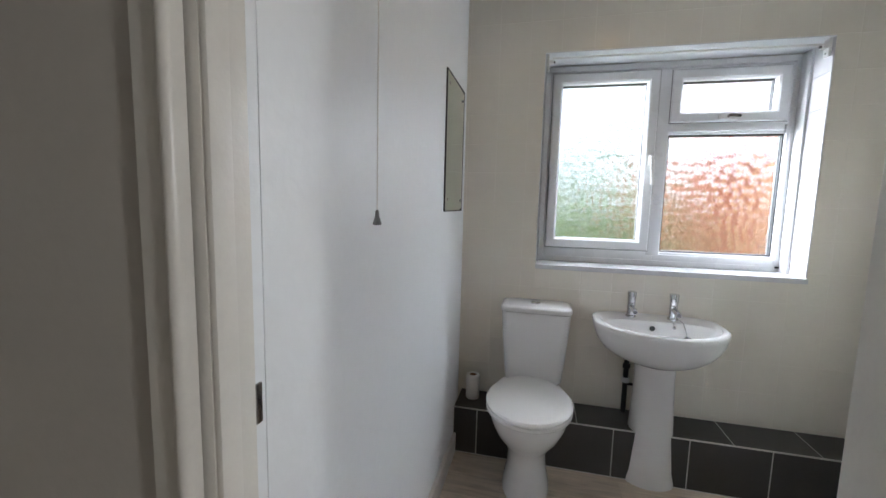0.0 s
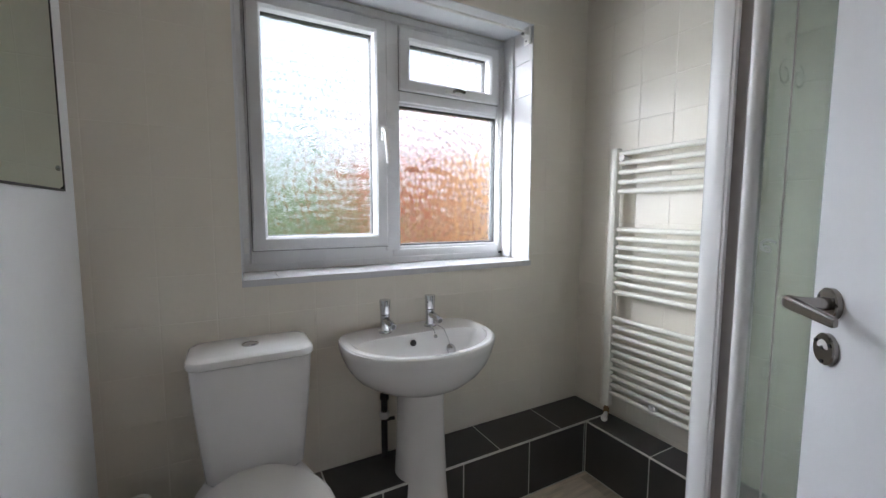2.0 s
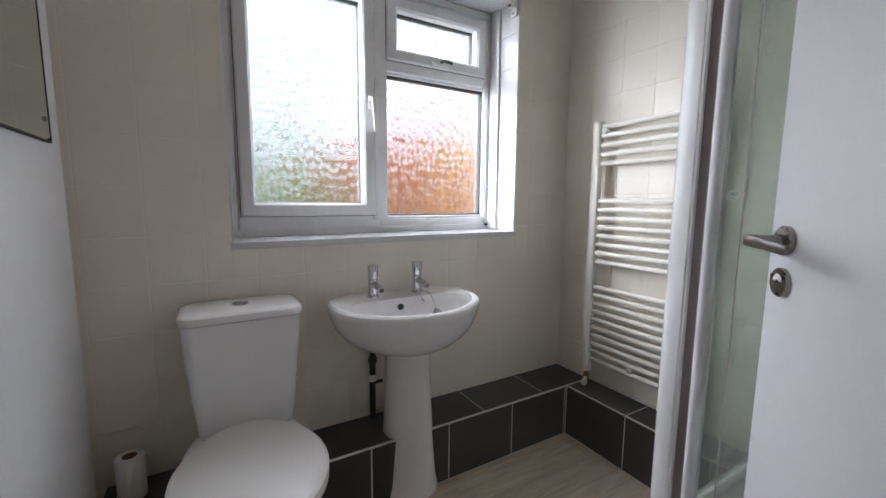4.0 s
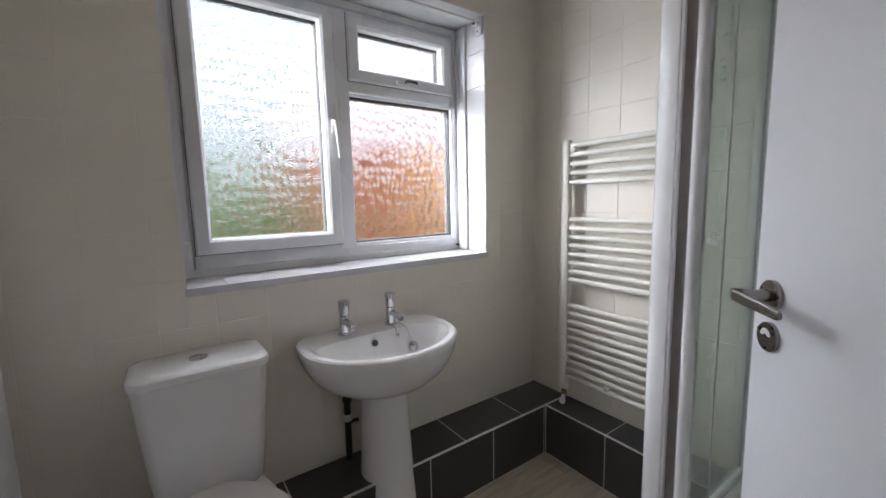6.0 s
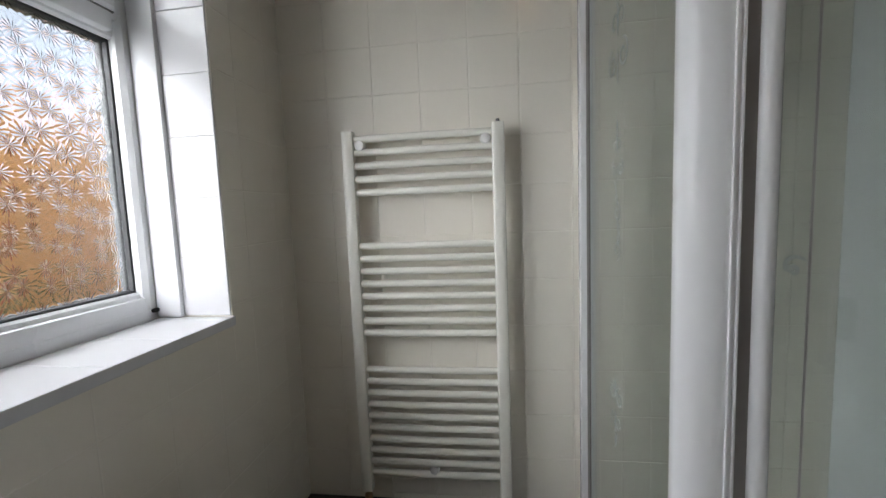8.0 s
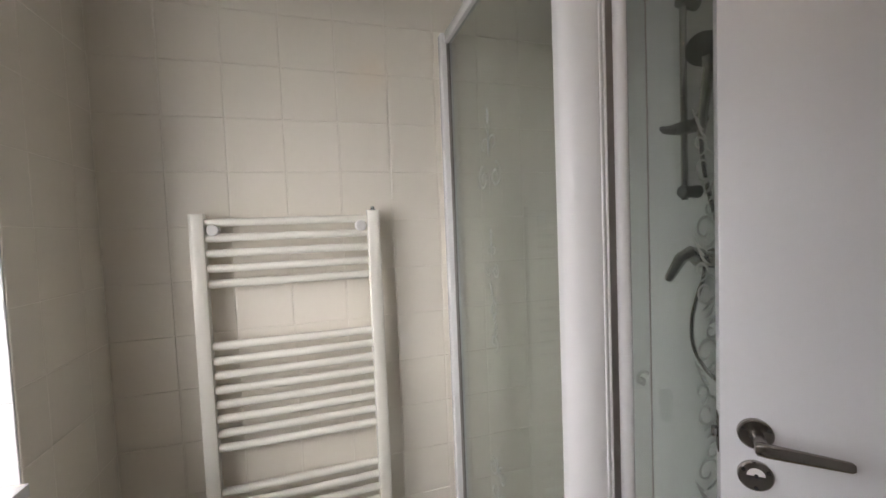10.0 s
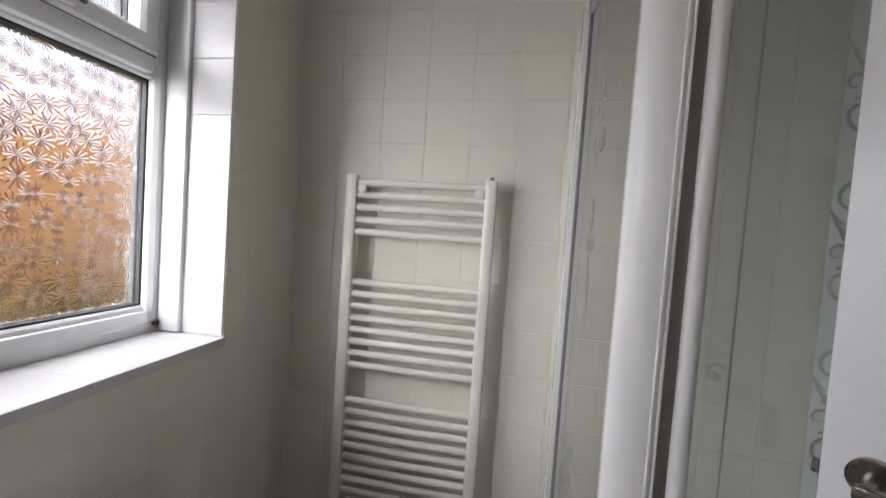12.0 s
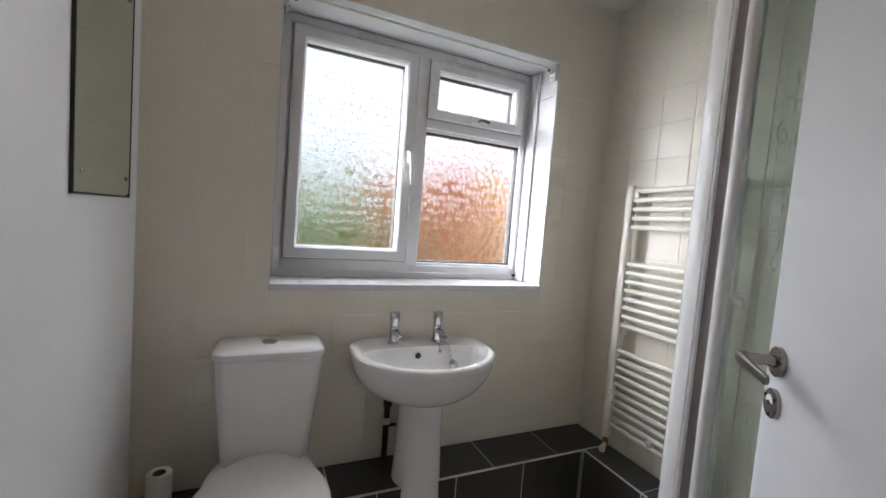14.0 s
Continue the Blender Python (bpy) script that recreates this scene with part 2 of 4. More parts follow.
def tube(bm, points, r, seg=10, radii=None):
    pts = [Vector(p) for p in points]
    rings, side = [], None
    for i, p in enumerate(pts):
        d = (pts[min(i + 1, len(pts) - 1)] - pts[max(i - 1, 0)]).normalized()
        if side is None:
            side = d.orthogonal().normalized()
        side = (side - d * side.dot(d)).normalized()
        up = d.cross(side)
        rr = radii[i] if radii else r
        rings.append([p + (side * math.cos(a) + up * math.sin(a)) * rr for a in (2 * math.pi * k / seg for k in range(seg))])
    return loft(bm, rings)


def lathe(bm, centre, profile, axis=(0, 0, 1), seg=24):
    """profile: (radius, height along the axis)."""
    q = Vector((0, 0, 1)).rotation_difference(Vector(axis))
    c = Vector(centre)
    rings = [[c + q @ Vector((r * math.cos(a), r * math.sin(a), h)) for a in (2 * math.pi * k / seg for k in range(seg))] for r, h in profile]
    return loft(bm, rings)


def extrude_plan(bm, outline, z0, z1):
    return loft(bm, [[(x, y, z0) for x, y in outline], [(x, y, z1) for x, y in outline]])


ROOT = {}


def mesh_of(name, bm, material, back=None):
    bmesh.ops.recalc_face_normals(bm, faces=bm.faces)
    if back is not None:
        bm.transform(back)
    for f in bm.faces:
        f.smooth = True
    for e in bm.edges:
        if len(e.link_faces) != 2 or e.calc_face_angle(0) > 0.6:
            e.smooth = False
    me = bpy.data.meshes.new(name)
    bm.to_mesh(me)
    bm.free()
    me.materials.append(material)
    return me


def thing(name, label, category, at=(0, 0, 0), rz=0.0, group="", kind=""):
    ob = new(name)
    ob.empty_display_size = 0.05
    ob.matrix_basis = pose(*at, 0, 0, rz)
    ROOT[ob] = pose(*at, 0, 0, rz)
    return tagged(ob, label, category, group, kind)


def part(name, bm, material, parent, label="", local=False):
    """Links a bmesh as one mesh under a thing or a part; its points are in the world's metres unless local."""
    m = ROOT[parent]
    ob = new(name, mesh_of(name, bm, material, None if local else m.inverted()))
    ob.parent = parent
    ROOT[ob] = m
    if label:
        ob["label"] = label
    return ob


def single(name, bm, material, label, category, kind="", group=""):
    ob = new(name, mesh_of(name, bm, material))
    ROOT[ob] = Matrix.Identity(4)
    return tagged(ob, label, category, group, kind)


def structure(name, bm, material, label, category="wall"):
    return single(name, bm, material, label, category, kind="structure")


# ---- plan: window wall y = N, east wall x = E, west wall x = W, doorway wall y = S ----
N, E, W, S, TOP = 2.1, 1.53, -0.375, 0.46, 2.34
HALLS = 0.33  # hall side of the doorway wall
JL, JR = -0.345, 0.333  # clear doorway
HALL_GAP = (-0.7, -0.4, 1.2, 1.75)  # opening made up in the unseen hallway end for its lamp: y, y, z, z
TP = 0.0006  # how far the tiles stand out of their joints
Z0, ZP, YP0, XP0, PITCH = 0.413, 0.1475, 1.343, 0.226, 0.1513

bm = bmesh.new()
add_box(bm, W - 0.12, 0.0, N + TP, 2.3755, 0, TOP)
add_box(bm, 1.2, E + 0.12, N + TP, 2.3755, 0, TOP)
add_box(bm, 0.0, 1.2, N + TP, 2.3755, 0, 0.955)
add_box(bm, 0.0, 1.2, N + TP, 2.36, 2.03, TOP)
wall_north = structure("wall_north", bm, GROUT, "cream painted tiled wall with window opening")
wall_east = structure("wall_east", box(E + 0.0022, E + 0.12, S - 0.13, N + TP, 0, TOP), GROUT, "cream painted tiled wall behind radiator and shower")
bm = box(W - 0.12, W, S + 0.0, 1.995, 0, TOP)
add_box(bm, W - 0.12, W - 0.028, 1.995, N + TP, 0, TOP)
wall_west = structure("wall_west", bm, PLASTER, "smooth white painted plaster wall")
bm = bmesh.new()
add_box(bm, JR + 0.03, E + 0.12, HALLS, S, 0, TOP)
add_box(bm, W - 0.12, JL - 0.03, HALLS, S - 0.002, 0, TOP)
add_box(bm, JL - 0.03, JR + 0.03, HALLS, S, 2.03, TOP)
wall_south = structure("wall_south", bm, PLASTER, "white painted wall with doorway")
ceiling = structure("ceiling", box(W - 0.12, E + 0.12, S - 0.13, N + 0.26, TOP, TOP + 0.1), CEILING, "white painted ceiling", "ceiling")
floor = structure("floor", box(W - 0.12, E + 0.12, HALLS, N + 0.26, -0.12, -0.004), PALEGROUT, "greyed oak plank floor", "floor")
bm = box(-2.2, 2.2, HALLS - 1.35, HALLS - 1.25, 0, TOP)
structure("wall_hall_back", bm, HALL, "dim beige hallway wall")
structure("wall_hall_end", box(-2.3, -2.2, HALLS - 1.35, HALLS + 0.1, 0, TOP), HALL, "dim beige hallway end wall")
# the hallway's unseen far end has an opening invented to hold the fill lamp
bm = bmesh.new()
for y0, y1, z0, z1 in ((HALLS - 1.35, HALL_GAP[0], 0, TOP), (HALL_GAP[1], HALLS + 0.1, 0, TOP), (HALL_GAP[0], HALL_GAP[1], 0, HALL_GAP[2]), (HALL_GAP[0], HALL_GAP[1], HALL_GAP[3], TOP)):
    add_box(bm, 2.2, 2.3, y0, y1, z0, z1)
structure("wall_hall_window", bm, HALL, "dim beige hallway end wall with an opening added for light")
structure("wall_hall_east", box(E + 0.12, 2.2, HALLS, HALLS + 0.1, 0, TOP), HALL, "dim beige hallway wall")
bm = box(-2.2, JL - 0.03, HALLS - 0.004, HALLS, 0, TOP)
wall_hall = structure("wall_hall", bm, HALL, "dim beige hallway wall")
structure("ceiling_hall", box(-2.3, 2.3, HALLS - 1.35, S - 0.13, TOP, TOP + 0.1), CEILING, "white painted hallway ceiling", "ceiling")
structure("floor_hall", box(-2.3, 2.3, HALLS - 1.35, HALLS, -0.12, 0.0), OAK, "greyed oak hallway floor", "floor")

# skirting along the west wall
bm = box(W, W + 0.016, S + 0.002, 1.886, 0, 0.105, 0.004)
structure("baseboard", bm, TRIMWHITE, "white gloss painted skirting board", "baseboard")


# doorway: lining, stops, architraves and strike plate
def doorway():
    t = thing("door_frame", "old white gloss door frame with stop beads", "door frame", (0, S, 0), kind="structure")
    part("jamb", box(JL - 0.03, JL, HALLS + 0.0005, S - 0.058, 0, 2.03, 0.002), TRIMWHITE, t)
    part("jamb", box(JR, JR + 0.03, HALLS - 0.012, S + 0.004, 0, 2.03, 0.002), TRIMWHITE, t)
    part("head", box(JL, JR, HALLS - 0.012, S + 0.012, 2.0, 2.03, 0.002), TRIMWHITE, t)
    part("stop", box(JL, JL + 0.010, HALLS + 0.001, HALLS + 0.034, 0, 2.0, 0.003), TRIMWHITE, t)
    part("stop", box(JR - 0.013, JR, HALLS + 0.012, HALLS + 0.055, 0, 2.0, 0.003), TRIMWHITE, t)
    # moulded architraves: a flat with a rounded bead along the opening
    for x0, x1, inner in ((JL - 0.068, JL - 0.012, 1), (JR + 0.008, JR + 0.075, -1)):
        out = [(x0, HALLS - 0.0045), (x0, HALLS - 0.016)] if inner > 0 else [(x1, HALLS - 0.0045), (x1, HALLS - 0.016)]
        xe, r = (x1, 0.009) if inner > 0 else (x0, 0.009)
        out.append((xe - inner * 2.6 * r, HALLS - 0.018))
        for k in range(9):
            a = radians(200 - 200 * k / 8)
            out.append((xe - inner * (r - r * math.cos(a)), HALLS - 0.018 - r * max(math.sin(a), 0.0)))
        out.append((xe, HALLS - 0.0045))
        part("architrave", extrude_plan(bmesh.new(), out, 0, 2.09), TRIMWHITE, t)
    part("strike_plate", box(JL - 0.002, JL + 0.0015, S - 0.059, S - 0.048, 0.975, 1.03, 0.0006), SATIN, t, "satin nickel strike plate")
    return t


doorway()

# ---- window ----
def frame_ring(bm, x0, x1, z0, z1, w, y0, y1, bevel=0.006):
    """A mitred rectangular frame with rounded arrises."""
    for a, b in (((x0, z0), (x1, z0)), ((x1, z0), (x1, z1)), ((x1, z1), (x0, z1)), ((x0, z1), (x0, z0))):
        d = Vector((b[0] - a[0], 0, b[1] - a[1])).normalized()
        inn = Vector((-d.z, 0, d.x))
        prof = [(0, y1), (0, y0 + bevel), (bevel, y0), (w - bevel * 1.6, y0), (w, y0 + bevel * 1.8), (w, y1)]
        rings = []
        for corner, s in ((a, 1), (b, -1)):
            c = Vector((corner[0], 0, corner[1]))
            rings.append([c + inn * k + d * (s * k) + Vector((0, y, 0)) for k, y in prof])
        loft(bm, rings)
    return bm


def window():
    t = thing("window_1", "white upvc window with rosette obscured glass, closed", "window", (0.6, 2.3, 0.98), kind="structure")
    part("window_frame", frame_ring(bmesh.new(), 0.0, 1.2, 0.97, 2.028, 0.040, 2.302, 2.375), UPVC, t)
    for x0, x1, z0, z1 in ((0.038, 0.60, 0.985, 1.060), (0.6002, 1.162, 0.985, 1.034), (0.038, 0.066, 1.0602, 1.966), (0.038, 1.162, 1.9662, 1.990), (1.132, 1.162, 1.70, 1.966)):
        part("frame_rebate", box(x0, x1, 2.3035, 2.374, z0, z1, 0.003), UPVC, t)
    part("mullion", box(0.566, 0.634, 2.297, 2.375, 1.03, 1.985, 0.007), UPVC, t)
    part("transom", box(0.634, 1.147, 2.299, 2.375, 1.672, 1.738, 0.007), UPVC, t)
    # side-hung sash and fanlight stand proud of the frame
    for name, x0, x1, z0, z1, w in (("sash", 0.044, 0.573, 1.052, 1.982, 0.052), ("fanlight_sash", 0.630, 1.146, 1.716, 1.976, 0.05)):
        part(name, frame_ring(bmesh.new(), x0, x1, z0, z1, w, 2.284, 2.338), UPVC, t)
        part("sash_seal", frame_ring(bmesh.new(), x0 - 0.003, x1 + 0.003, z0 - 0.003, z1 + 0.003, 0.006, 2.2955, 2.301, 0.001), GREYPLASTIC, t, "grey rubber seal")
    part("glazing_bead", frame_ring(bmesh.new(), 0.622, 1.177, 1.030, 1.679, 0.018, 2.320, 2.338, 0.003), UPVC, t)
    panes = ((0.090, 0.525, 1.099, 1.934), (0.640, 1.160, 1.048, 1.661), (0.677, 1.099, 1.763, 1.929))
    for x0, x1, z0, z1 in panes:
        part("gasket", frame_ring(bmesh.new(), x0 - 0.003, x1 + 0.003, z0 - 0.003, z1 + 0.003, 0.0085, 2.330, 2.3435, 0.001), GASKET, t, "black rubber gasket")
        part("spacer_bar", frame_ring(bmesh.new(), x0 - 0.003, x1 + 0.003, z0 - 0.003, z1 + 0.003, 0.010, 2.352, 2.368, 0.001), GREYPLASTIC, t, "grey spacer bar between the panes")
        p = part("pane", box(x0, x1, 2.345, 2.351, z0, z1), ROSETTE, t, "obscured glass pressed with rosettes")
        p.visible_shadow = False
        p.data.materials.append(PLAINGLASS)
        for f in p.data.polygons:
            f.material_index = 0 if f.normal.y > 0.5 else 1
    # casement handle
    h = part("handle", box(0.541, 0.563, 2.270, 2.285, 1.495, 1.555, 0.004), WHITEPLASTIC, t, "white casement handle")
    part("lever", tube(bmesh.new(), [(0.552, 2.272, 1.54), (0.552, 2.252, 1.535), (0.553, 2.244, 1.52), (0.555, 2.242, 1.475), (0.559, 2.244, 1.425), (0.561, 2.247, 1.40)], 0.008, 10,
                       [0.010, 0.010, 0.011, 0.009, 0.008, 0.007]), WHITEPLASTIC, h)
    h = part("handle", box(0.845, 0.93, 2.270, 2.285, 1.726, 1.746, 0.004), WHITEPLASTIC, t, "white fanlight handle")
    part("lever", tube(bmesh.new(), [(0.887, 2.273, 1.739), (0.887, 2.253, 1.741), (0.905, 2.245, 1.739), (0.93, 2.245, 1.735)], 0.007, 10), SATIN, h)
    part("drain_cap", box(1.168, 1.186, 2.292, 2.302, 0.993, 1.003, 0.002), DARKPIPE, t)
    part("hinge_cap", box(0.008, 0.03, 2.266, 2.302, 1.045, 1.10, 0.005), WHITEPLASTIC, t)
    # cover strips between the frame and the reveal
    for x0, x1 in ((1.184, 1.1985), (0.0015, 0.012)):
        part("cover_strip", box(x0, x1, 2.232 if x0 > 1 else 2.262, 2.301, 0.977, 2.024, 0.003), UPVC, t)
    return t


window()


def blind_brackets():
    t = thing("blind_bracket", "white blind brackets with bare roller rod under the lintel", "blind bracket", (0.6, 2.14, 2.0))
    for x in (0.006, 1.194):
        s = 1 if x < 0.5 else -1
        bm = box(min(x, x + s * 0.012), max(x, x + s * 0.012), 2.112, 2.15, 1.95, 2.028, 0.003)
        add_box(bm, min(x, x + s * 0.03), max(x, x + s * 0.03), 2.116, 2.146, 1.985, 2.003, 0.003)
        b = part("bracket", bm, WHITEPLASTIC, t)
        part("screw", lathe(bmesh.new(), (x + s * 0.0125, 2.131, 1.965), [(0.004, 0), (0.004, 0.002), (0.001, 0.003)], (s, 0, 0), 10), GREYPLASTIC, b)
        part("pin", lathe(bmesh.new(), (x + s * 0.03, 2.131, 1.994), [(0.006, 0), (0.006, 0.008), (0.003, 0.009)], (s, 0, 0), 10), GREYPLASTIC, b)
    part("rod", tube(bmesh.new(), [(0.03, 2.131, 2.012), (1.17, 2.131, 2.004)], 0.0055, 10), WHITEPLASTIC, t)
    return t


blind_brackets()


# ---- sanitary ware ----
def basin():
    t = thing("pedestal_basin", "white ceramic pedestal basin with two chrome pillar taps", "basin", (0.557, 1.95, 0))
    cx, yw = 0.557, 2.098

    def ring(a, yf, z, yb=yw, corner=1.15, n=56):
        """Half-width a, front at yf, flat back at yb."""
        ym = yb - (yb - yf) * 0.42
        pts = []
        for k in range(n):
            th = 2 * math.pi * k / n
            c, s = math.cos(th), math.sin(th)
            if s <= 0:
                x, y = a * c, ym + (ym - yf) * s
            else:
                p = 2 / (2 + 2.6 * corner)
                x, y = a * (1 - 0.10 * s * s) * math.copysign(abs(c) ** p, c), ym + (yb - ym) * abs(s) ** p
            pts.append((cx + x, y, z))
        return pts

    rim = 0.757
    outer = [ring(0.085, 1.84, 0.580, 2.05), ring(0.145, 1.80, 0.586, 2.07), ring(0.194, 1.765, 0.605, 2.09), ring(0.231, 1.736, 0.633), ring(0.255, 1.717, 0.665),
             ring(0.269, 1.705, 0.699), ring(0.276, 1.699, 0.728), ring(0.279, 1.696, 0.743), ring(0.277, 1.698, 0.752), ring(0.270, 1.704, rim)]
    inner = [ring(0.250, 1.722, rim - 0.001, 2.09), ring(0.240, 1.732, rim - 0.008, 1.985, 0.9), ring(0.226, 1.742, rim - 0.03, 1.972, 0.8), ring(0.20, 1.76, rim - 0.07, 1.96, 0.6),
             ring(0.15, 1.79, rim - 0.115, 1.94, 0.4), ring(0.08, 1.83, rim - 0.135, 1.91, 0.2), ring(0.025, 1.86, rim - 0.138, 1.89, 0.1)]
    part("bowl", loft(bmesh.new(), outer + inner), CERAMIC, t)
    bm = bmesh.new()
    rings = []
    for z, w, d in ((0.0, 0.118, 0.105), (0.02, 0.116, 0.104), (0.06, 0.108, 0.097), (0.2, 0.098, 0.088), (0.38, 0.089, 0.08), (0.5, 0.085, 0.078), (0.59, 0.088, 0.082)):
        rings.append([(cx + 0.005 + w * math.cos(2 * math.pi * k / 40), 1.945 + d * math.copysign(abs(math.sin(2 * math.pi * k / 40)) ** 0.85, math.sin(2 * math.pi * k / 40)), z) for k in range(40)])
    part("pedestal", loft(bm, rings), CERAMIC, t)
    for x in (0.459, 0.644):
        y, z0 = 2.03, rim
        body = part("tap", lathe(bmesh.new(), (x, y, z0 - 0.002), [(0.0235, 0), (0.0235, 0.006), (0.019, 0.009), (0.0175, 0.02), (0.0175, 0.066), (0.0165, 0.067)], seg=28), CHROME, t, "chrome pillar tap")
        part("tap_head", lathe(bmesh.new(), (x, y, z0 + 0.066), [(0.0165, 0.0015), (0.0178, 0.002), (0.0195, 0.03), (0.0208, 0.052), (0.0198, 0.054), (0.006, 0.0545)], seg=28), CHROME, body)
        part("spout", tube(bmesh.new(), [(x, y, z0 + 0.045), (x, y - 0.02, z0 + 0.046), (x, y - 0.05, z0 + 0.044), (x, y - 0.078, z0 + 0.039), (x, y - 0.083, z0 + 0.038)], 0.013, 18, [0.0125, 0.013, 0.0125, 0.0125, 0.0115]), CHROME, body)
        part("outlet", lathe(bmesh.new(), (x, y - 0.082, z0 + 0.0382), [(0.009, 0), (0.009, 0.0025)], (0, -0.99, -0.15), 16), GREYPLASTIC, body)
    # no hole is cut: a near-black disc gives the overflow its inner shade
    part("overflow", lathe(bmesh.new(), (0.541, 1.966, 0.72), [(0.0115, 0.004), (0.0115, 0.009), (0.007, 0.0095)], (0, -0.93, 0.3), 20), DARKPIPE, t, "overflow hole, a disc coloured dark as its inner shade")
    # bead chain from the chain stay down to the plug in the bowl
    for path, end in ((((0.628, 2.010, 0.762), (0.629, 1.990, 0.7615), (0.631, 1.972, 0.757), (0.633, 1.963, 0.738)), "chain_end"), (((0.658, 2.012, 0.762), (0.664, 1.992, 0.7615), (0.672, 1.968, 0.755), (0.680, 1.955, 0.725), (0.687, 1.945, 0.694)), "plug")):
        bm = bmesh.new()
        pts = [Vector(p) for p in path]
        for a, b in zip(pts, pts[1:]):
            count = max(2, int((b - a).length / 0.0042))
            for k in range(count):
                bmesh.ops.create_icosphere(bm, subdivisions=1, radius=0.0023, matrix=Matrix.Translation(a.lerp(b, k / count)))
        c = part("chain", bm, CHROME, t, "chrome bead chain")
        c["kind"] = "stuff"
        p = pts[-1]
        if end == "plug":
            part("plug", lathe(bmesh.new(), p + Vector((0.0, -0.004, -0.012)), [(0.019, 0), (0.020, 0.005), (0.012, 0.009), (0.004, 0.013)], (0.15, -0.75, 0.5), 22), CHROME, t, "chrome basin plug")
        else:
            part("chain_stay", lathe(bmesh.new(), p + Vector((0, 0, -0.012)), [(0.003, 0), (0.007, 0.004), (0.0075, 0.009), (0.004, 0.014)], (0, -0.3, 1), 14), CHROME, t)
    return t


basin()


def toilet():
    t = thing("toilet", "white ceramic close-coupled toilet with the lid down", "toilet", (0.01, 1.75, 0))
    cx = 0.012

    def rect(w, y0, y1, z, r=0.03, bow=0.0, n=6):
        pts = []
        for (sx, sy), a0 in (((1, 1), 0), ((-1, 1), 90), ((-1, -1), 180), ((1, -1), 270)):
            px, py = cx + sx * (w - r), (y1 - r if sy > 0 else y0 + r)
            for k in range(n + 1):
                a = radians(a0 + 90 * k / n)
                pts.append([px + r * math.cos(a), py + r * math.sin(a), z])
        for p in pts:
            if p[1] < (y0 + y1) / 2:
                p[1] -= bow * (1 - ((p[0] - cx) / w) ** 2)
        return pts

    part("cistern", loft(bmesh.new(), [rect(0.128, 1.935, 2.09, 0.398, 0.03, 0.012), rect(0.137, 1.928, 2.094, 0.41, 0.03, 0.014), rect(0.146, 1.922, 2.095, 0.5, 0.03, 0.016),
                                       rect(0.158, 1.916, 2.095, 0.64, 0.03, 0.017), rect(0.165, 1.912, 2.095, 0.758, 0.03, 0.018)]), CERAMIC, t)
    lid = part("cistern_lid", loft(bmesh.new(), [rect(0.166, 1.909, 2.096, 0.7612, 0.035, 0.02), rect(0.1705, 1.9045, 2.097, 0.763, 0.038, 0.02), rect(0.172, 1.903, 2.097, 0.774, 0.04, 0.02), rect(0.1695, 1.9055, 2.096, 0.783, 0.042, 0.02),
                                                 rect(0.163, 1.912, 2.091, 0.789, 0.045, 0.018), rect(0.150, 1.925, 2.08, 0.792, 0.05, 0.012)]), CERAMIC, t)
    b = part("flush_button", lathe(bmesh.new(), (0.008, 1.992, 0.7915), [(0.024, 0), (0.024, 0.004), (0.021, 0.0055), (0.0205, 0.004)], seg=32), CHROME, lid, "chrome dual flush button")

    def oval(wf, yf, yb, z, n=48, tail=0.62):
        ym = yf + (yb - yf) * 0.48
        pts = []
        for k in range(n):
            th = 2 * math.pi * k / n
            c, s = math.cos(th), math.sin(th)
            if s <= 0:
                pts.append((cx - 0.012 + wf * c, ym + (ym - yf) * s, z))
            else:
                p = 0.8
                w = wf * (1 - (1 - tail) * s ** 1.6)
                pts.append((cx - 0.012 + w * math.copysign(abs(c) ** p, c), ym + (yb - ym) * s ** p, z))
        return pts

    pan = [oval(0.105, 1.575, 1.93, 0.0, tail=0.95), oval(0.102, 1.58, 1.93, 0.03, tail=0.95), oval(0.088, 1.60, 1.93, 0.10, tail=0.95), oval(0.086, 1.605, 1.93, 0.17, tail=1.0),
           oval(0.105, 1.575, 1.94, 0.23, tail=0.95), oval(0.145, 1.52, 1.95, 0.29, tail=0.85), oval(0.168, 1.485, 2.0, 0.345, tail=0.8), oval(0.174, 1.478, 2.08, 0.378, tail=0.78),
           oval(0.172, 1.48, 2.085, 0.395, tail=0.78), oval(0.14, 1.51, 2.05, 0.398, tail=0.78)]
    part("pan", loft(bmesh.new(), pan), CERAMIC, t)
    part("seat", loft(bmesh.new(), [oval(0.178, 1.468, 1.90, 0.400), oval(0.184, 1.462, 1.905, 0.405), oval(0.184, 1.462, 1.905, 0.415), oval(0.180, 1.466, 1.90, 0.418)]), SEATPLASTIC, t)
    part("seat_lid", loft(bmesh.new(), [oval(0.180, 1.466, 1.922, 0.4195, tail=0.7), oval(0.186, 1.460, 1.926, 0.424, tail=0.7), oval(0.186, 1.460, 1.927, 0.432, tail=0.7), oval(0.178, 1.468, 1.922, 0.4385, tail=0.7),
                                        oval(0.150, 1.50, 1.895, 0.4405, tail=0.7), oval(0.08, 1.59, 1.80, 0.4425)]), SEATPLASTIC, t)
    for x in (-0.07, 0.085):
        part("hinge", box(x - 0.016, x + 0.016, 1.900, 1.921, 0.398, 0.4185, 0.006), SEATPLASTIC, t)
    return t


toilet()


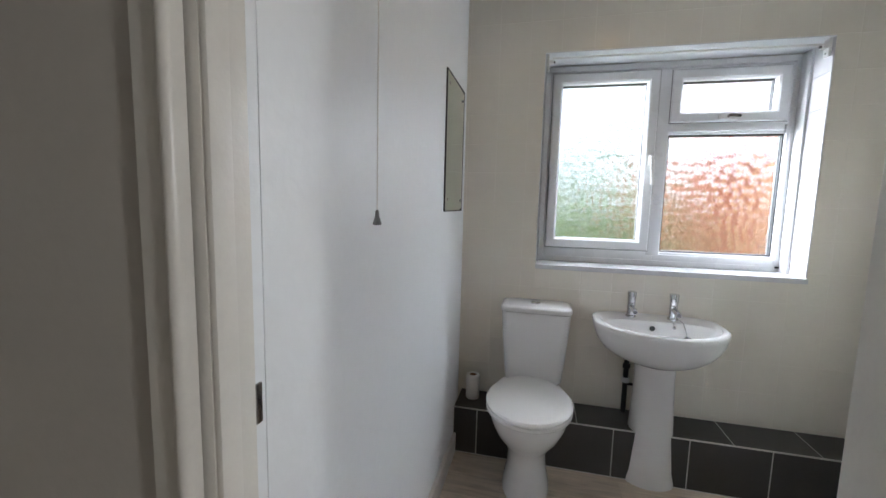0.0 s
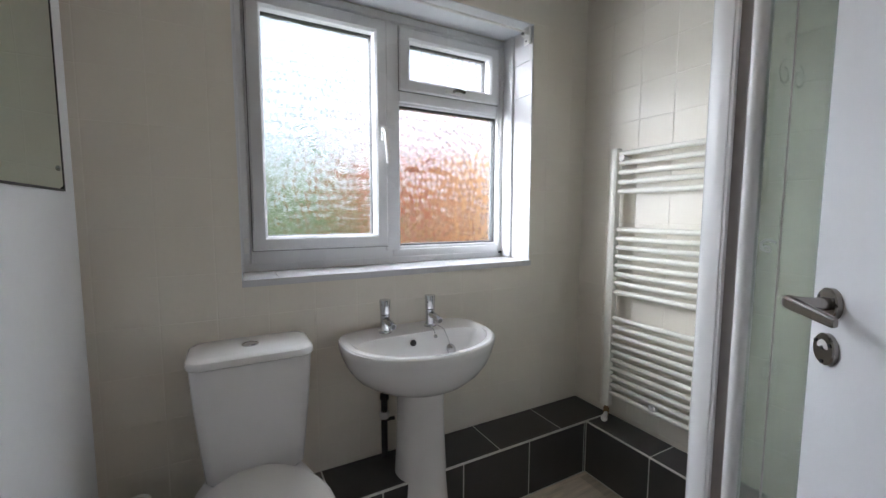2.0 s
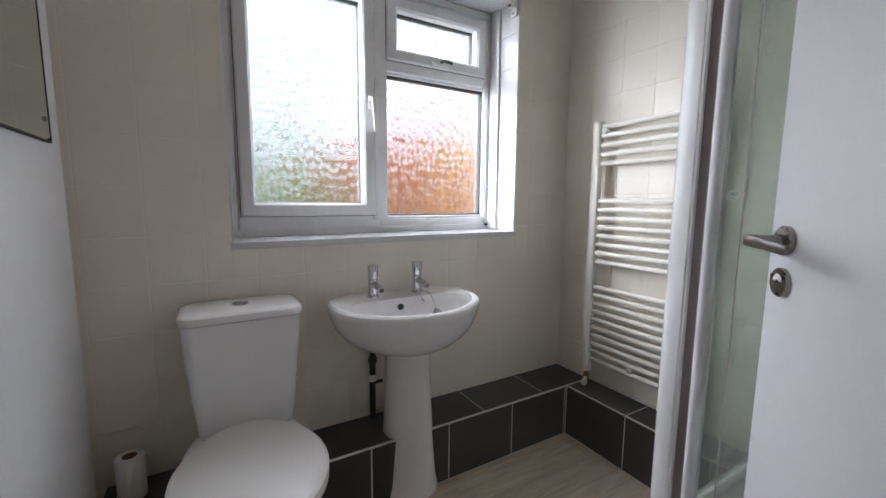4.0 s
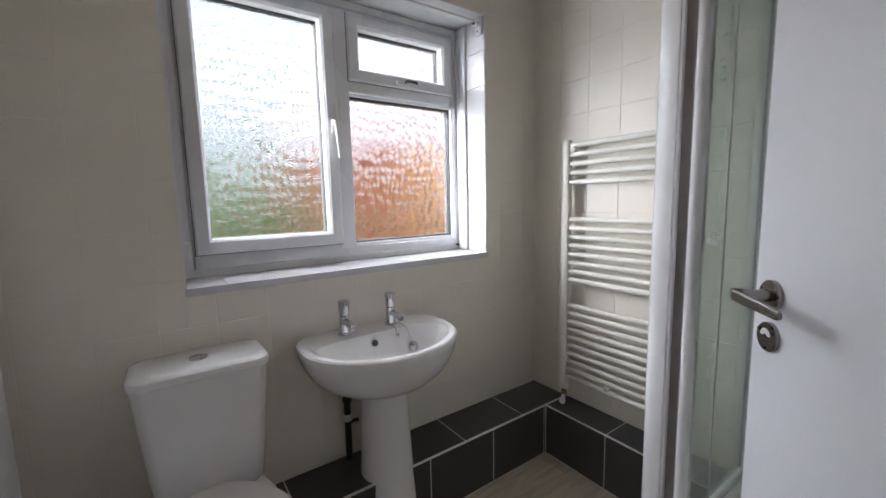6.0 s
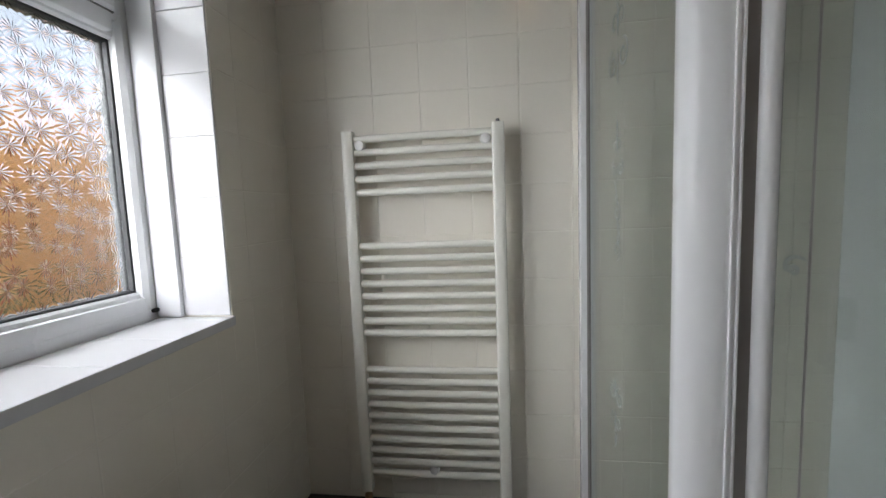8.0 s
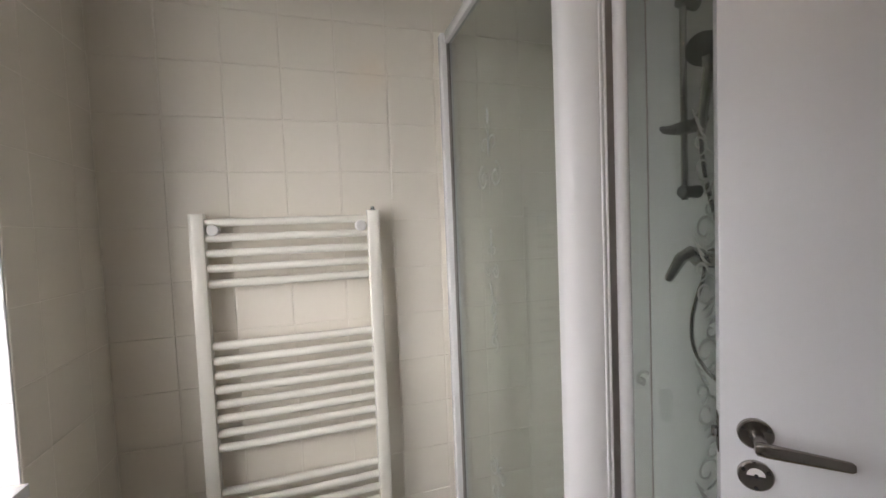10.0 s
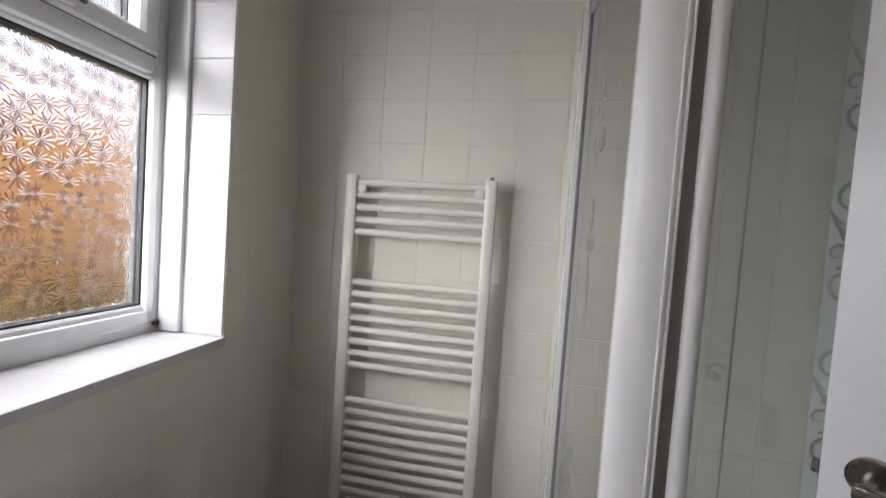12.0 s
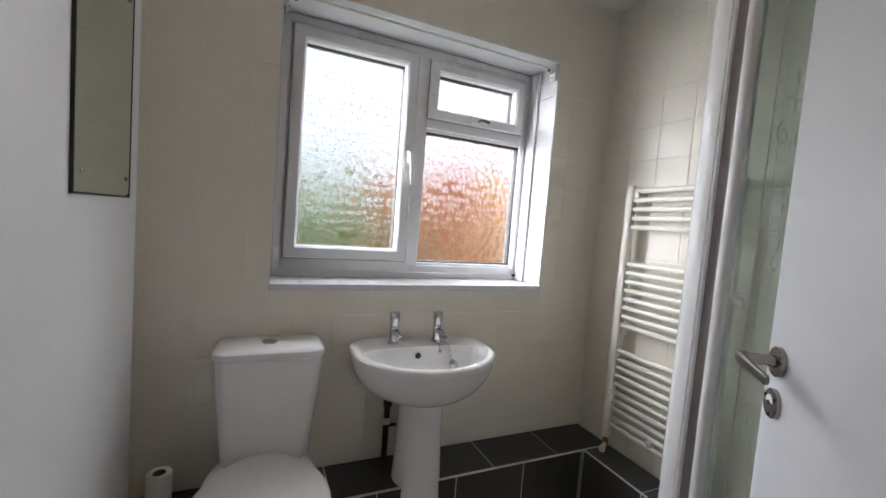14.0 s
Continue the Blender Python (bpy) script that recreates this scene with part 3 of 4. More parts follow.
def toilet_roll():
    t = thing("toilet_roll", "white toilet roll standing on the dark ledge", "toilet roll", (-0.298, 2.01, 0.2475))
    n, r, ri, h = 32, 0.036, 0.019, 0.128
    rings = []
    for rr, z in ((ri, 0.0), (r - 0.002, 0.0), (r, 0.003), (r, h - 0.003), (r - 0.002, h), (ri, h), (ri, 0.0)):
        rings.append([(-0.298 + rr * math.cos(2 * math.pi * k / n) * (1 + 0.012 * math.sin(3 * k)), 2.01 + rr * math.sin(2 * math.pi * k / n), 0.2475 + z) for k in range(n)])
    part("paper", loft(bmesh.new(), rings, False, False), PAPER, t)
    rings = [[(-0.298 + rr * math.cos(2 * math.pi * k / n), 2.01 + rr * math.sin(2 * math.pi * k / n), 0.2475 + z) for k in range(n)] for rr, z in ((0.0188, 0.001), (0.0188, h - 0.001), (0.0172, h - 0.001), (0.0172, 0.001), (0.0188, 0.001))]
    part("core", loft(bmesh.new(), rings, False, False), CARD, t, "brown card core")
    return t


toilet_roll()


def pipes():
    t = thing("waste_pipe", "dark waste and supply pipe behind the basin pedestal", "pipe", (0.44, 2.07, 0.2475))
    part("pipe", tube(bmesh.new(), [(0.466, 2.07, 0.2475), (0.466, 2.07, 0.40), (0.467, 2.068, 0.53), (0.473, 2.05, 0.585), (0.488, 2.03, 0.61)], 0.012, 12), DARKPIPE, t)
    part("nut", lathe(bmesh.new(), (0.466, 2.07, 0.405), [(0.017, 0), (0.019, 0.004), (0.019, 0.022), (0.017, 0.026)], seg=12), WHITEPLASTIC, t, "white plastic compression nut")
    part("nut", lathe(bmesh.new(), (0.467, 2.069, 0.48), [(0.017, 0), (0.018, 0.004), (0.018, 0.018), (0.016, 0.022)], seg=8), DARKPIPE, t)
    part("valve", tube(bmesh.new(), [(0.466, 2.07, 0.395), (0.49, 2.068, 0.397), (0.505, 2.06, 0.40)], 0.007, 10), DARKPIPE, t)
    return t


pipes()


# ---- towel radiator ----
def towel_radiator():
    t = thing("towel_radiator", "cream white ladder towel radiator with three banks of bars", "radiator", (1.487, 1.64, 0.31))
    ya, yb, xr = 1.411, 1.867, 1.480
    for y, s in ((ya, -1), (yb, 1)):
        out = []
        for k in range(9):
            a = math.pi * k / 8
            out.append((xr - 0.008 - 0.010 * math.sin(a) ** 0.5, y + 0.018 * math.cos(a)))
        out += [(xr + 0.012, y - 0.018), (xr + 0.012, y + 0.018)]
        bm = extrude_plan(bmesh.new(), out, 0.312, 1.475)
        part("post", bm, RADWHITE, t)
    zs = [1.452 - 0.0407 * k for k in range(5)] + [1.1225 - 0.0398 * k for k in range(8)] + [0.722 - 0.0388 * k for k in range(10)]
    data = None
    for z in zs:
        if data is None:
            pts = []
            for k in range(13):
                u = k / 12
                pts.append((xr + 0.004 - 0.004 * math.sin(math.pi * u), ya + 0.012 + (yb - ya - 0.024) * u, z))
            first = part("bar", tube(bmesh.new(), pts, 0.0112, 12), RADWHITE, t)
            data, z_first = first.data, z
        else:
            o = new("bar", data)
            o.parent, o.location = t, (0, 0, z - z_first)
            ROOT[o] = ROOT[t]
    for y, z in ((yb - 0.036, 1.432), (ya + 0.036, 1.432), (1.64, 0.392)):
        part("bracket_cap", lathe(bmesh.new(), (xr - 0.003, y, z), [(0.0165, -0.012), (0.0165, 0.0), (0.014, 0.008), (0.006, 0.011)], (-1, 0, 0), 20), WHITEPLASTIC, t, "round white bracket cap")
        part("bracket_stem", lathe(bmesh.new(), (E - 0.001, y, z), [(0.008, 0), (0.008, 0.04)], (-1, 0, 0), 12), RADWHITE, t)
    part("bleed_valve", lathe(bmesh.new(), (xr, ya, 1.475), [(0.009, 0), (0.009, 0.004), (0.006, 0.006), (0.006, 0.011), (0.003, 0.012)], seg=12), CHROME, t, "chrome bleed valve")
    for y in (ya, yb):
        v = part("valve", lathe(bmesh.new(), (xr, y, 0.262), [(0.011, 0), (0.013, 0.005), (0.013, 0.03), (0.009, 0.035), (0.009, 0.05)], seg=14), BRASS, t, "tarnished brass valve")
        part("pipe", tube(bmesh.new(), [(xr, y, 0.2475), (xr, y, 0.264)], 0.0075, 12), BRASS, v)
        part("valve_cap", tube(bmesh.new(), [(xr, y, 0.275), (xr - 0.02, y - 0.012, 0.272), (xr - 0.05, y - 0.03, 0.268), (xr - 0.056, y - 0.033, 0.2672)], 0.014, 14, [0.008, 0.009, 0.015, 0.012]), WHITEPLASTIC, v, "white plastic valve cap")
    return t


towel_radiator()


# ---- mirror and pull cord on the west side ----
def mirror():
    t = thing("wall_mirror", "tall frameless mirror hung on white plaster wall", "mirror", (W, 1.73, 1.5))
    y0, y1, z0, z1 = 1.558, 1.905, 1.248, 1.80
    b = 0.014
    ring = lambda k, x: [(x, y0 + k, z0 + k), (x, y1 - k, z0 + k), (x, y1 - k, z1 - k), (x, y0 + k, z1 - k)]
    part("glass", loft(bmesh.new(), [ring(0, W + 0.003), ring(0, W + 0.0045), ring(b, W + 0.0075)]), MIRROR, t)
    # the bevel's dark reflection, put in as a dark strip round the glass
    part("edge", loft(bmesh.new(), [ring(-0.005, W), ring(-0.005, W + 0.0065), ring(-0.0005, W + 0.0065), ring(-0.0005, W + 0.003)]), DARKPIPE, t, "mirror edge coloured dark for the bevel's reflection")
    for y in (y0 + 0.03, y1 - 0.03):
        for z in (z0 + 0.045, z1 - 0.045):
            part("screw_cap", lathe(bmesh.new(), (W + 0.0073, y, z), [(0.006, 0), (0.006, 0.002), (0.003, 0.0035)], (1, 0, 0), 16), CHROME, t)
    return t


mirror()


def pull_cord():
    t = thing("pull_cord", "light pull cord with a small grey cone weight", "pull cord", (-0.319, 0.74, TOP))
    part("ceiling_switch", lathe(bmesh.new(), (-0.319, 0.74, TOP - 0.03), [(0.03, 0), (0.042, 0.006), (0.045, 0.03)], seg=28), WHITEPLASTIC, t)
    part("cord", tube(bmesh.new(), [(-0.319, 0.74, TOP - 0.028), (-0.319, 0.74, 1.25)], 0.0014, 6), CORD, t)
    part("weight", lathe(bmesh.new(), (-0.319, 0.74, 1.226), [(0.0085, 0), (0.009, 0.003), (0.0045, 0.018), (0.0035, 0.028), (0.002, 0.031)], seg=18), GREYPLASTIC, t, "grey cone weight")
    return t


pull_cord()


def ceiling_light():
    t = thing("ceiling_light", "small warm ceiling downlight, lit", "ceiling light", (0.385, 1.24, TOP))
    part("rim", lathe(bmesh.new(), (0.385, 1.24, TOP - 0.004), [(0.034, 0.0), (0.045, -0.004), (0.048, 0.0), (0.048, 0.004), (0.034, 0.004)], seg=32), WHITEPLASTIC, t)
    part("lens", lathe(bmesh.new(), (0.385, 1.24, TOP - 0.006), [(0.033, 0), (0.033, 0.006)], seg=28), WARMLENS, t, "glowing warm lens")
    return t


ceiling_light()


# ---- bathroom door, standing open ----
def bathroom_door():
    t = thing("bathroom_door", "plain white flush bathroom door standing open", "door", (0.336, 0.459, 0), 46.3)
    t["kind"] = "structure"
    leaf = part("leaf", box(0.0, 0.658, -0.04, 0.0, 0.008, 1.985, 0.002), DOORWHITE, t, local=True)
    plate = part("latch_plate", box(0.6575, 0.6595, -0.031, -0.009, 1.01, 1.075, 0.0005), SATIN, leaf, "satin nickel latch plate", local=True)
    part("latch", box(0.659, 0.668, -0.027, -0.013, 1.034, 1.05, 0.002), CHROME, leaf, local=True)
    h = part("lever_handle", lathe(bmesh.new(), (0.611, 0, 1.058), [(0.0245, 0.0), (0.0245, 0.007), (0.0225, 0.009), (0.011, 0.0095)], (0, 1, 0), 36), SATIN, t, "satin nickel lever handle", local=True)
    bm = tube(bmesh.new(), [(0.611, 0.009, 1.058), (0.611, 0.02, 1.058), (0.6112, 0.051, 1.058)], 0.009, 16, [0.0105, 0.0088, 0.0095])
    rings = []
    for x, y, z, hz, hy in ((0.622, 0.0560, 1.058, 0.006, 0.004), (0.619, 0.0560, 1.058, 0.0095, 0.0055), (0.608, 0.0575, 1.058, 0.0105, 0.006), (0.58, 0.0570, 1.0565, 0.0098, 0.0052), (0.54, 0.0550, 1.054, 0.0085, 0.0045), (0.512, 0.0535, 1.052, 0.0075, 0.004), (0.508, 0.0533, 1.0517, 0.005, 0.0028)):
        rings.append([(x, y + hy * math.copysign(abs(math.sin(a)) ** 0.55, math.sin(a)), z + hz * math.copysign(abs(math.cos(a)) ** 0.55, math.cos(a))) for a in (2 * math.pi * k / 20 for k in range(20))])
    loft(bm, rings)
    part("lever", bm, SATIN, h, local=True)
    k = part("thumb_turn_rose", lathe(bmesh.new(), (0.611, 0, 0.988), [(0.0245, 0.0), (0.0245, 0.006), (0.0225, 0.008), (0.013, 0.0082)], (0, 1, 0), 36), SATIN, t, "satin nickel lock rose", local=True)
    half = [(0.611 + 0.0125 * math.cos(radians(a)), 0.990 + 0.0125 * math.sin(radians(a))) for a in range(0, 181, 12)]
    part("indicator", loft(bmesh.new(), [[(x, 0.0075, z) for x, z in half], [(x, 0.0086, z) for x, z in half]]), WHITEPLASTIC, k, "white half-moon indicator", local=True)
    part("release_pin", lathe(bmesh.new(), (0.611, 0.0085, 0.990), [(0.003, 0), (0.003, 0.0012), (0.001, 0.0015)], (0, 1, 0), 12), DARKPIPE, k, local=True)
    for dz in (1.058, 0.988):
        for a in (150, 30, 270):
            part("screw", lathe(bmesh.new(), (0.611 + 0.019 * math.cos(radians(a)), 0.0085, dz + 0.019 * math.sin(radians(a))), [(0.003, 0), (0.003, 0.001), (0.001, 0.0012)], (0, 1, 0), 10), DARKPIPE, h if dz > 1 else k, local=True)
    for z in (0.15, 1.75):
        part("hinge", lathe(bmesh.new(), (-0.003, 0.004, z), [(0.006, 0), (0.006, 0.09)], seg=12), SATIN, leaf, local=True)
    return t


bathroom_door()


# ---- shower enclosure in the corner by the door ----
XS, YS, ZB, ZT = 0.862, 1.15, 0.262, 2.02


def scroll(bm, c, r, turns, start, hand, axes, w=0.004, off=0.0):
    """A tapering flat spiral stroke on a plane given by two axes."""
    ax, az, nrm = axes
    k_max = int(26 * turns) + 4
    a_pts, b_pts = [], []
    for k in range(k_max + 1):
        u = k / k_max
        a = radians(start) + hand * 2 * math.pi * turns * u
        rr = r * (1 - 0.82 * u)
        ww = w * (0.35 + 0.65 * math.sin(math.pi * min(1, 0.15 + u * 0.85)))
        d = ax * math.cos(a) + az * math.sin(a)
        p = Vector(c) + nrm * off
        a_pts.append(p + d * (rr + ww / 2))
        b_pts.append(p + d * (rr - ww / 2))
    va, vb = [bm.verts.new(p) for p in a_pts], [bm.verts.new(p) for p in b_pts]
    for i in range(k_max):
        bm.faces.new((va[i], va[i + 1], vb[i + 1], vb[i]))
    return bm


def petal(bm, c, length, angle, axes, w=0.008, bend=0.25):
    ax, az, nrm = axes
    va, vb = [], []
    for k in range(9):
        u = k / 8
        a = radians(angle) + bend * u
        d, s = ax * math.cos(a) + az * math.sin(a), -ax * math.sin(a) + az * math.cos(a)
        p = Vector(c) + d * length * u
        ww = w * math.sin(math.pi * (0.06 + 0.9 * u)) * 0.5
        va.append(bm.verts.new(p + s * ww))
        vb.append(bm.verts.new(p - s * ww))
    for i in range(8):
        bm.faces.new((va[i], va[i + 1], vb[i + 1], vb[i]))
    return bm


def solid(bm, nrm, depth=0.0006):
    made = bmesh.ops.extrude_face_region(bm, geom=list(bm.faces))
    bmesh.ops.translate(bm, vec=nrm * depth, verts=[g for g in made["geom"] if isinstance(g, bmesh.types.BMVert)])
    return bm


def motif(parent, centre, size, axes, flip=1):
    """An etched ornament: paired scrolls under a pointed bud."""
    ax, az, nrm = axes
    c = Vector(centre)
    made = []
    for s in (-1, 1):
        made.append(scroll(bmesh.new(), c + ax * s * 0.30 * size + az * -0.30 * size * flip, 0.26 * size, 1.35, 90, -s * flip, axes, 0.05 * size))
        made.append(scroll(bmesh.new(), c + ax * s * 0.20 * size + az * 0.34 * size * flip, 0.22 * size, 0.95, 200 if s > 0 else -20, -s * flip, axes, 0.04 * size))
        made.append(petal(bmesh.new(), c + az * 0.1 * size * flip, 0.75 * size, 90 * flip + s * 18, axes, 0.04 * size, s * -0.55))
    made.append(petal(bmesh.new(), c + az * 0.75 * size * flip, 0.36 * size, 90 * flip, axes, 0.13 * size, 0))
    made.append(petal(bmesh.new(), c - az * 0.15 * size * flip, 0.6 * size, -90 * flip, axes, 0.04 * size, 0))
    for bm in made:
        part("etching", solid(bm, nrm), ETCH, parent)


def column(parent, centre, z0, z1, axes, step=0.115, k=1.0):
    """A running border of scrolls and leaf strokes, one above another."""
    z, n = z0, 0
    while z < z1:
        s = 1 if n % 2 else -1
        c = Vector((centre[0], centre[1], z))
        made = [scroll(bmesh.new(), c, 0.034 * k, 1.25, 90 * s, s, axes, 0.0055 * k),
                scroll(bmesh.new(), c + Vector((0, 0, 0.04 * k)) + axes[0] * 0.012 * s * k, 0.02 * k, 1.1, -90 * s, -s, axes, 0.0045 * k)]
        for d in (-0.014, 0, 0.014):
            made.append(petal(bmesh.new(), c + axes[0] * d * 0.5 * k + Vector((0, 0, 0.066 * k + d * k)), 0.032 * k, 25 if s > 0 else 155, axes, 0.0055 * k, 0.4 * s))
        for bm in made:
            part("etching", solid(bm, axes[2]), ETCH, parent)
        z += step
        n += 1


def shower():
    t = thing("shower_enclosure", "corner shower enclosure with white frame and etched glass", "shower enclosure", (1.2, 0.8, 0))
    # north side panel
    part("wall_profile", box(E - 0.034, E - 0.001, YS - 0.016, YS + 0.026, ZB, ZT, 0.006), GLOSSWHITE, t)
    for z0, z1 in ((ZT - 0.034, ZT), (ZB, ZB + 0.038)):
        part("rail", box(0.902, E - 0.034, YS - 0.014, YS + 0.014, z0, z1, 0.005), GLOSSWHITE, t)
        part("rail", box(XS - 0.014, XS + 0.014, S + 0.036, 1.055, z0, z1, 0.005), GLOSSWHITE, t)
    side = part("side_glass", box(0.898, E - 0.03, YS - 0.003, YS + 0.003, ZB + 0.03, ZT - 0.03), SHOWERGLASS, t, "clear safety glass with etched ornament")
    side.visible_shadow = False
    part("gasket", box(E - 0.037, E - 0.034, YS - 0.006, YS + 0.008, ZB + 0.036, ZT - 0.034), SEAL, t)
    # broad rounded corner post
    out = [(0.905, 1.128), (0.905, 1.164)]
    for k in range(17):
        a = radians(90 + 90 * k / 16)
        out.append((0.890 + 0.038 * math.cos(a), 1.112 + 0.054 * math.sin(a)))
    out += [(0.852, 1.100), (0.892, 1.100), (0.897, 1.12)]
    part("corner_post", extrude_plan(bmesh.new(), out, 0.256, ZT + 0.006), GLOSSWHITE, t, "broad rounded gloss white corner post")
    part("rib", box(0.849, 0.853, 1.108, 1.113, 0.258, ZT, 0.0015), GLOSSWHITE, t)
    part("rib", box(0.8485, 0.853, 1.1005, 1.1045, 0.258, ZT, 0.0015), GLOSSWHITE, t)
    # the channel's shade is put into this strip's brown-grey colour
    part("seal_strip", box(0.8575, 0.886, 1.0805, 1.100, 0.262, ZT - 0.002), SEAL, t, "magnetic seal with the channel's shade in its colour")
    # pivot door on the side next to the bathroom door
    out = []
    for k in range(11):
        a = radians(90 + 180 * k / 10)
        out.append((XS - 0.001 + 0.014 * math.cos(a), 1.066 + 0.014 * math.sin(a)))
    out += [(XS + 0.012, 1.052), (XS + 0.012, 1.080)]
    part("door_stile", extrude_plan(bmesh.new(), out, ZB, ZT), GLOSSWHITE, t)
    part("wall_profile", box(XS - 0.016, XS + 0.016, S + 0.001, S + 0.036, ZB, ZT, 0.005), GLOSSWHITE, t)
    door = part("door_glass", box(XS - 0.003, XS + 0.003, S + 0.034, 1.056, ZB + 0.03, ZT - 0.03), SHOWERGLASS, t, "clear safety glass with etched scrolls")
    door.visible_shadow = False
    part("door_bead", box(XS - 0.0043, XS - 0.0031, 1.0095, 1.012, ZB + 0.036, ZT - 0.034), SEAL, t)
    # etched ornament
    an = (Vector((1, 0, 0)), Vector((0, 0, 1)), Vector((0, 1, 0)))
    aw = (Vector((0, 1, 0)), Vector((0, 0, 1)), Vector((-1, 0, 0)))
    motif(side, (1.212, YS + 0.0035, 1.572), 0.122, an)
    motif(side, (1.215, YS + 0.0035, 1.325), 0.075, an)
    column(side, (1.215, YS + 0.0035), 1.12, 1.24, an, 0.085, 0.7)
    motif(side, (1.222, YS + 0.0035, 0.75), 0.095, an, -1)
    column(door, (XS - 0.0035, 0.882), 0.70, 1.52, aw)
    for dz, r, a0, hand in ((0.0, 0.017, 150, -1), (-0.006, 0.009, 40, 1)):
        bm = scroll(bmesh.new(), Vector((XS - 0.0035, 1.031, 1.13 + dz)), r, 0.75, a0, hand, aw, 0.006)
        part("etching", solid(bm, aw[2]), ETCH, door)
    return t


shower()


def shower_tray():
    t = thing("shower_tray", "white shower tray on a raised plinth", "shower tray", (1.2, 0.8, 0))
    x0, x1, y0, y1 = 0.85, E - 0.001, S + 0.001, 1.172
    part("tray", loft(bmesh.new(), [[(a, b, z) for a, b in ((x0 + k, y0 + k), (x1 - k, y0 + k), (x1 - k, y1 - k), (x0 + k, y1 - k))]
                                    for k, z in ((0, 0.14), (0, 0.25), (0.006, 0.256), (0.05, 0.256), (0.075, 0.225), (0.2, 0.215))]), CERAMIC, t)
    part("plinth", box(x0 + 0.012, x1, y0, y1 - 0.012, 0, 0.14), UPVC, t)
    part("waste", lathe(bmesh.new(), (1.2, 0.8, 0.216), [(0.045, 0), (0.045, 0.004), (0.03, 0.006)], seg=24), CHROME, t)
    return t


shower_tray()


def shower_set():
    t = thing("shower_mixer", "chrome shower mixer with riser rail, handset and hose", "shower", (1.2, S, 1.3))
    yw, xr = S, 1.235
    part("rail", tube(bmesh.new(), [(xr, yw + 0.05, 1.47), (xr, yw + 0.05, 2.06)], 0.0095, 16), CHROME, t)
    for z in (1.495, 2.05):
        part("rail_bracket", tube(bmesh.new(), [(xr, yw, z), (xr, yw + 0.02, z), (xr, yw + 0.062, z), (xr, yw + 0.066, z)], 0.017, 18, [0.02, 0.018, 0.018, 0.012]), GREYPLASTIC, t, "grey plastic rail bracket")
    s = part("slider", box(xr - 0.04, xr + 0.022, yw + 0.03, yw + 0.078, 1.665, 1.70, 0.008), GREYPLASTIC, t, "grey handset slider")
    part("soap_hook", tube(bmesh.new(), [(xr + 0.0, yw + 0.06, 1.682), (xr + 0.02, yw + 0.075, 1.682), (xr + 0.034, yw + 0.088, 1.684), (xr + 0.042, yw + 0.094, 1.694)], 0.009, 12, [0.016, 0.015, 0.012, 0.007]), GREYPLASTIC, s)
    h = part("handset", tube(bmesh.new(), [(1.148, yw + 0.088, 1.635), (1.138, yw + 0.095, 1.682), (1.115, yw + 0.108, 1.76), (1.10, yw + 0.116, 1.80), (1.104, yw + 0.12, 1.83)], 0.013, 14, [0.009, 0.012, 0.014, 0.014, 0.018]), CHROME, t, "chrome shower handset")
    part("holder", tube(bmesh.new(), [(xr - 0.03, yw + 0.062, 1.682), (1.165, yw + 0.08, 1.685), (1.142, yw + 0.09, 1.687)], 0.012, 12, [0.012, 0.013, 0.018]), GREYPLASTIC, s)
    part("spray_head", lathe(bmesh.new(), (1.108, yw + 0.122, 1.852), [(0.012, -0.02), (0.034, -0.006), (0.042, 0.008), (0.042, 0.018), (0.034, 0.021)], (-0.55, 0.75, -0.25), 28), GREYPLASTIC, h, "dark spray head")
    m = part("mixer_body", tube(bmesh.new(), [(1.205, yw + 0.05, 1.295), (1.195, yw + 0.05, 1.295), (1.06, yw + 0.05, 1.295), (1.05, yw + 0.05, 1.295)], 0.023, 20, [0.018, 0.024, 0.024, 0.018]), CHROME, t, "chrome mixer valve")
    for x in (1.18, 1.075):
        part("wall_flange", lathe(bmesh.new(), (x, yw, 1.295), [(0.03, 0), (0.03, 0.006), (0.018, 0.014), (0.016, 0.04)], (0, 1, 0), 22), CHROME, m)
    part("mixer_lever", tube(bmesh.new(), [(1.18, yw + 0.055, 1.305), (1.188, yw + 0.085, 1.314), (1.198, yw + 0.11, 1.30), (1.212, yw + 0.137, 1.245), (1.214, yw + 0.141, 1.234)], 0.015, 16, [0.022, 0.022, 0.018, 0.013, 0.008]), CHROME, m)
    ctrl = [Vector(p) for p in ((1.168, yw + 0.055, 1.272), (1.170, yw + 0.06, 1.238), (1.196, yw + 0.07, 1.128), (1.181, yw + 0.08, 1.032), (1.105, yw + 0.09, 0.972), (1.03, yw + 0.09, 1.02),
                                (1.04, yw + 0.085, 1.22), (1.109, yw + 0.08, 1.399), (1.144, yw + 0.08, 1.533), (1.149, yw + 0.088, 1.64))]
    pts = []
    for i in range(len(ctrl) - 1):
        a, b, c, d = ctrl[max(i - 1, 0)], ctrl[i], ctrl[i + 1], ctrl[min(i + 2, len(ctrl) - 1)]
        for k in range(16):
            u = k / 16
            pts.append(0.5 * ((2 * b) + (c - a) * u + (2 * a - 5 * b + 4 * c - d) * u * u + (3 * b - a - 3 * c + d) * u ** 3))
    part("hose", tube(bmesh.new(), pts, 0.006, 10, [0.0068 if k % 2 else 0.0052 for k in range(len(pts))]), CHROME, t, "ribbed chrome hose")
    return t


shower_set()


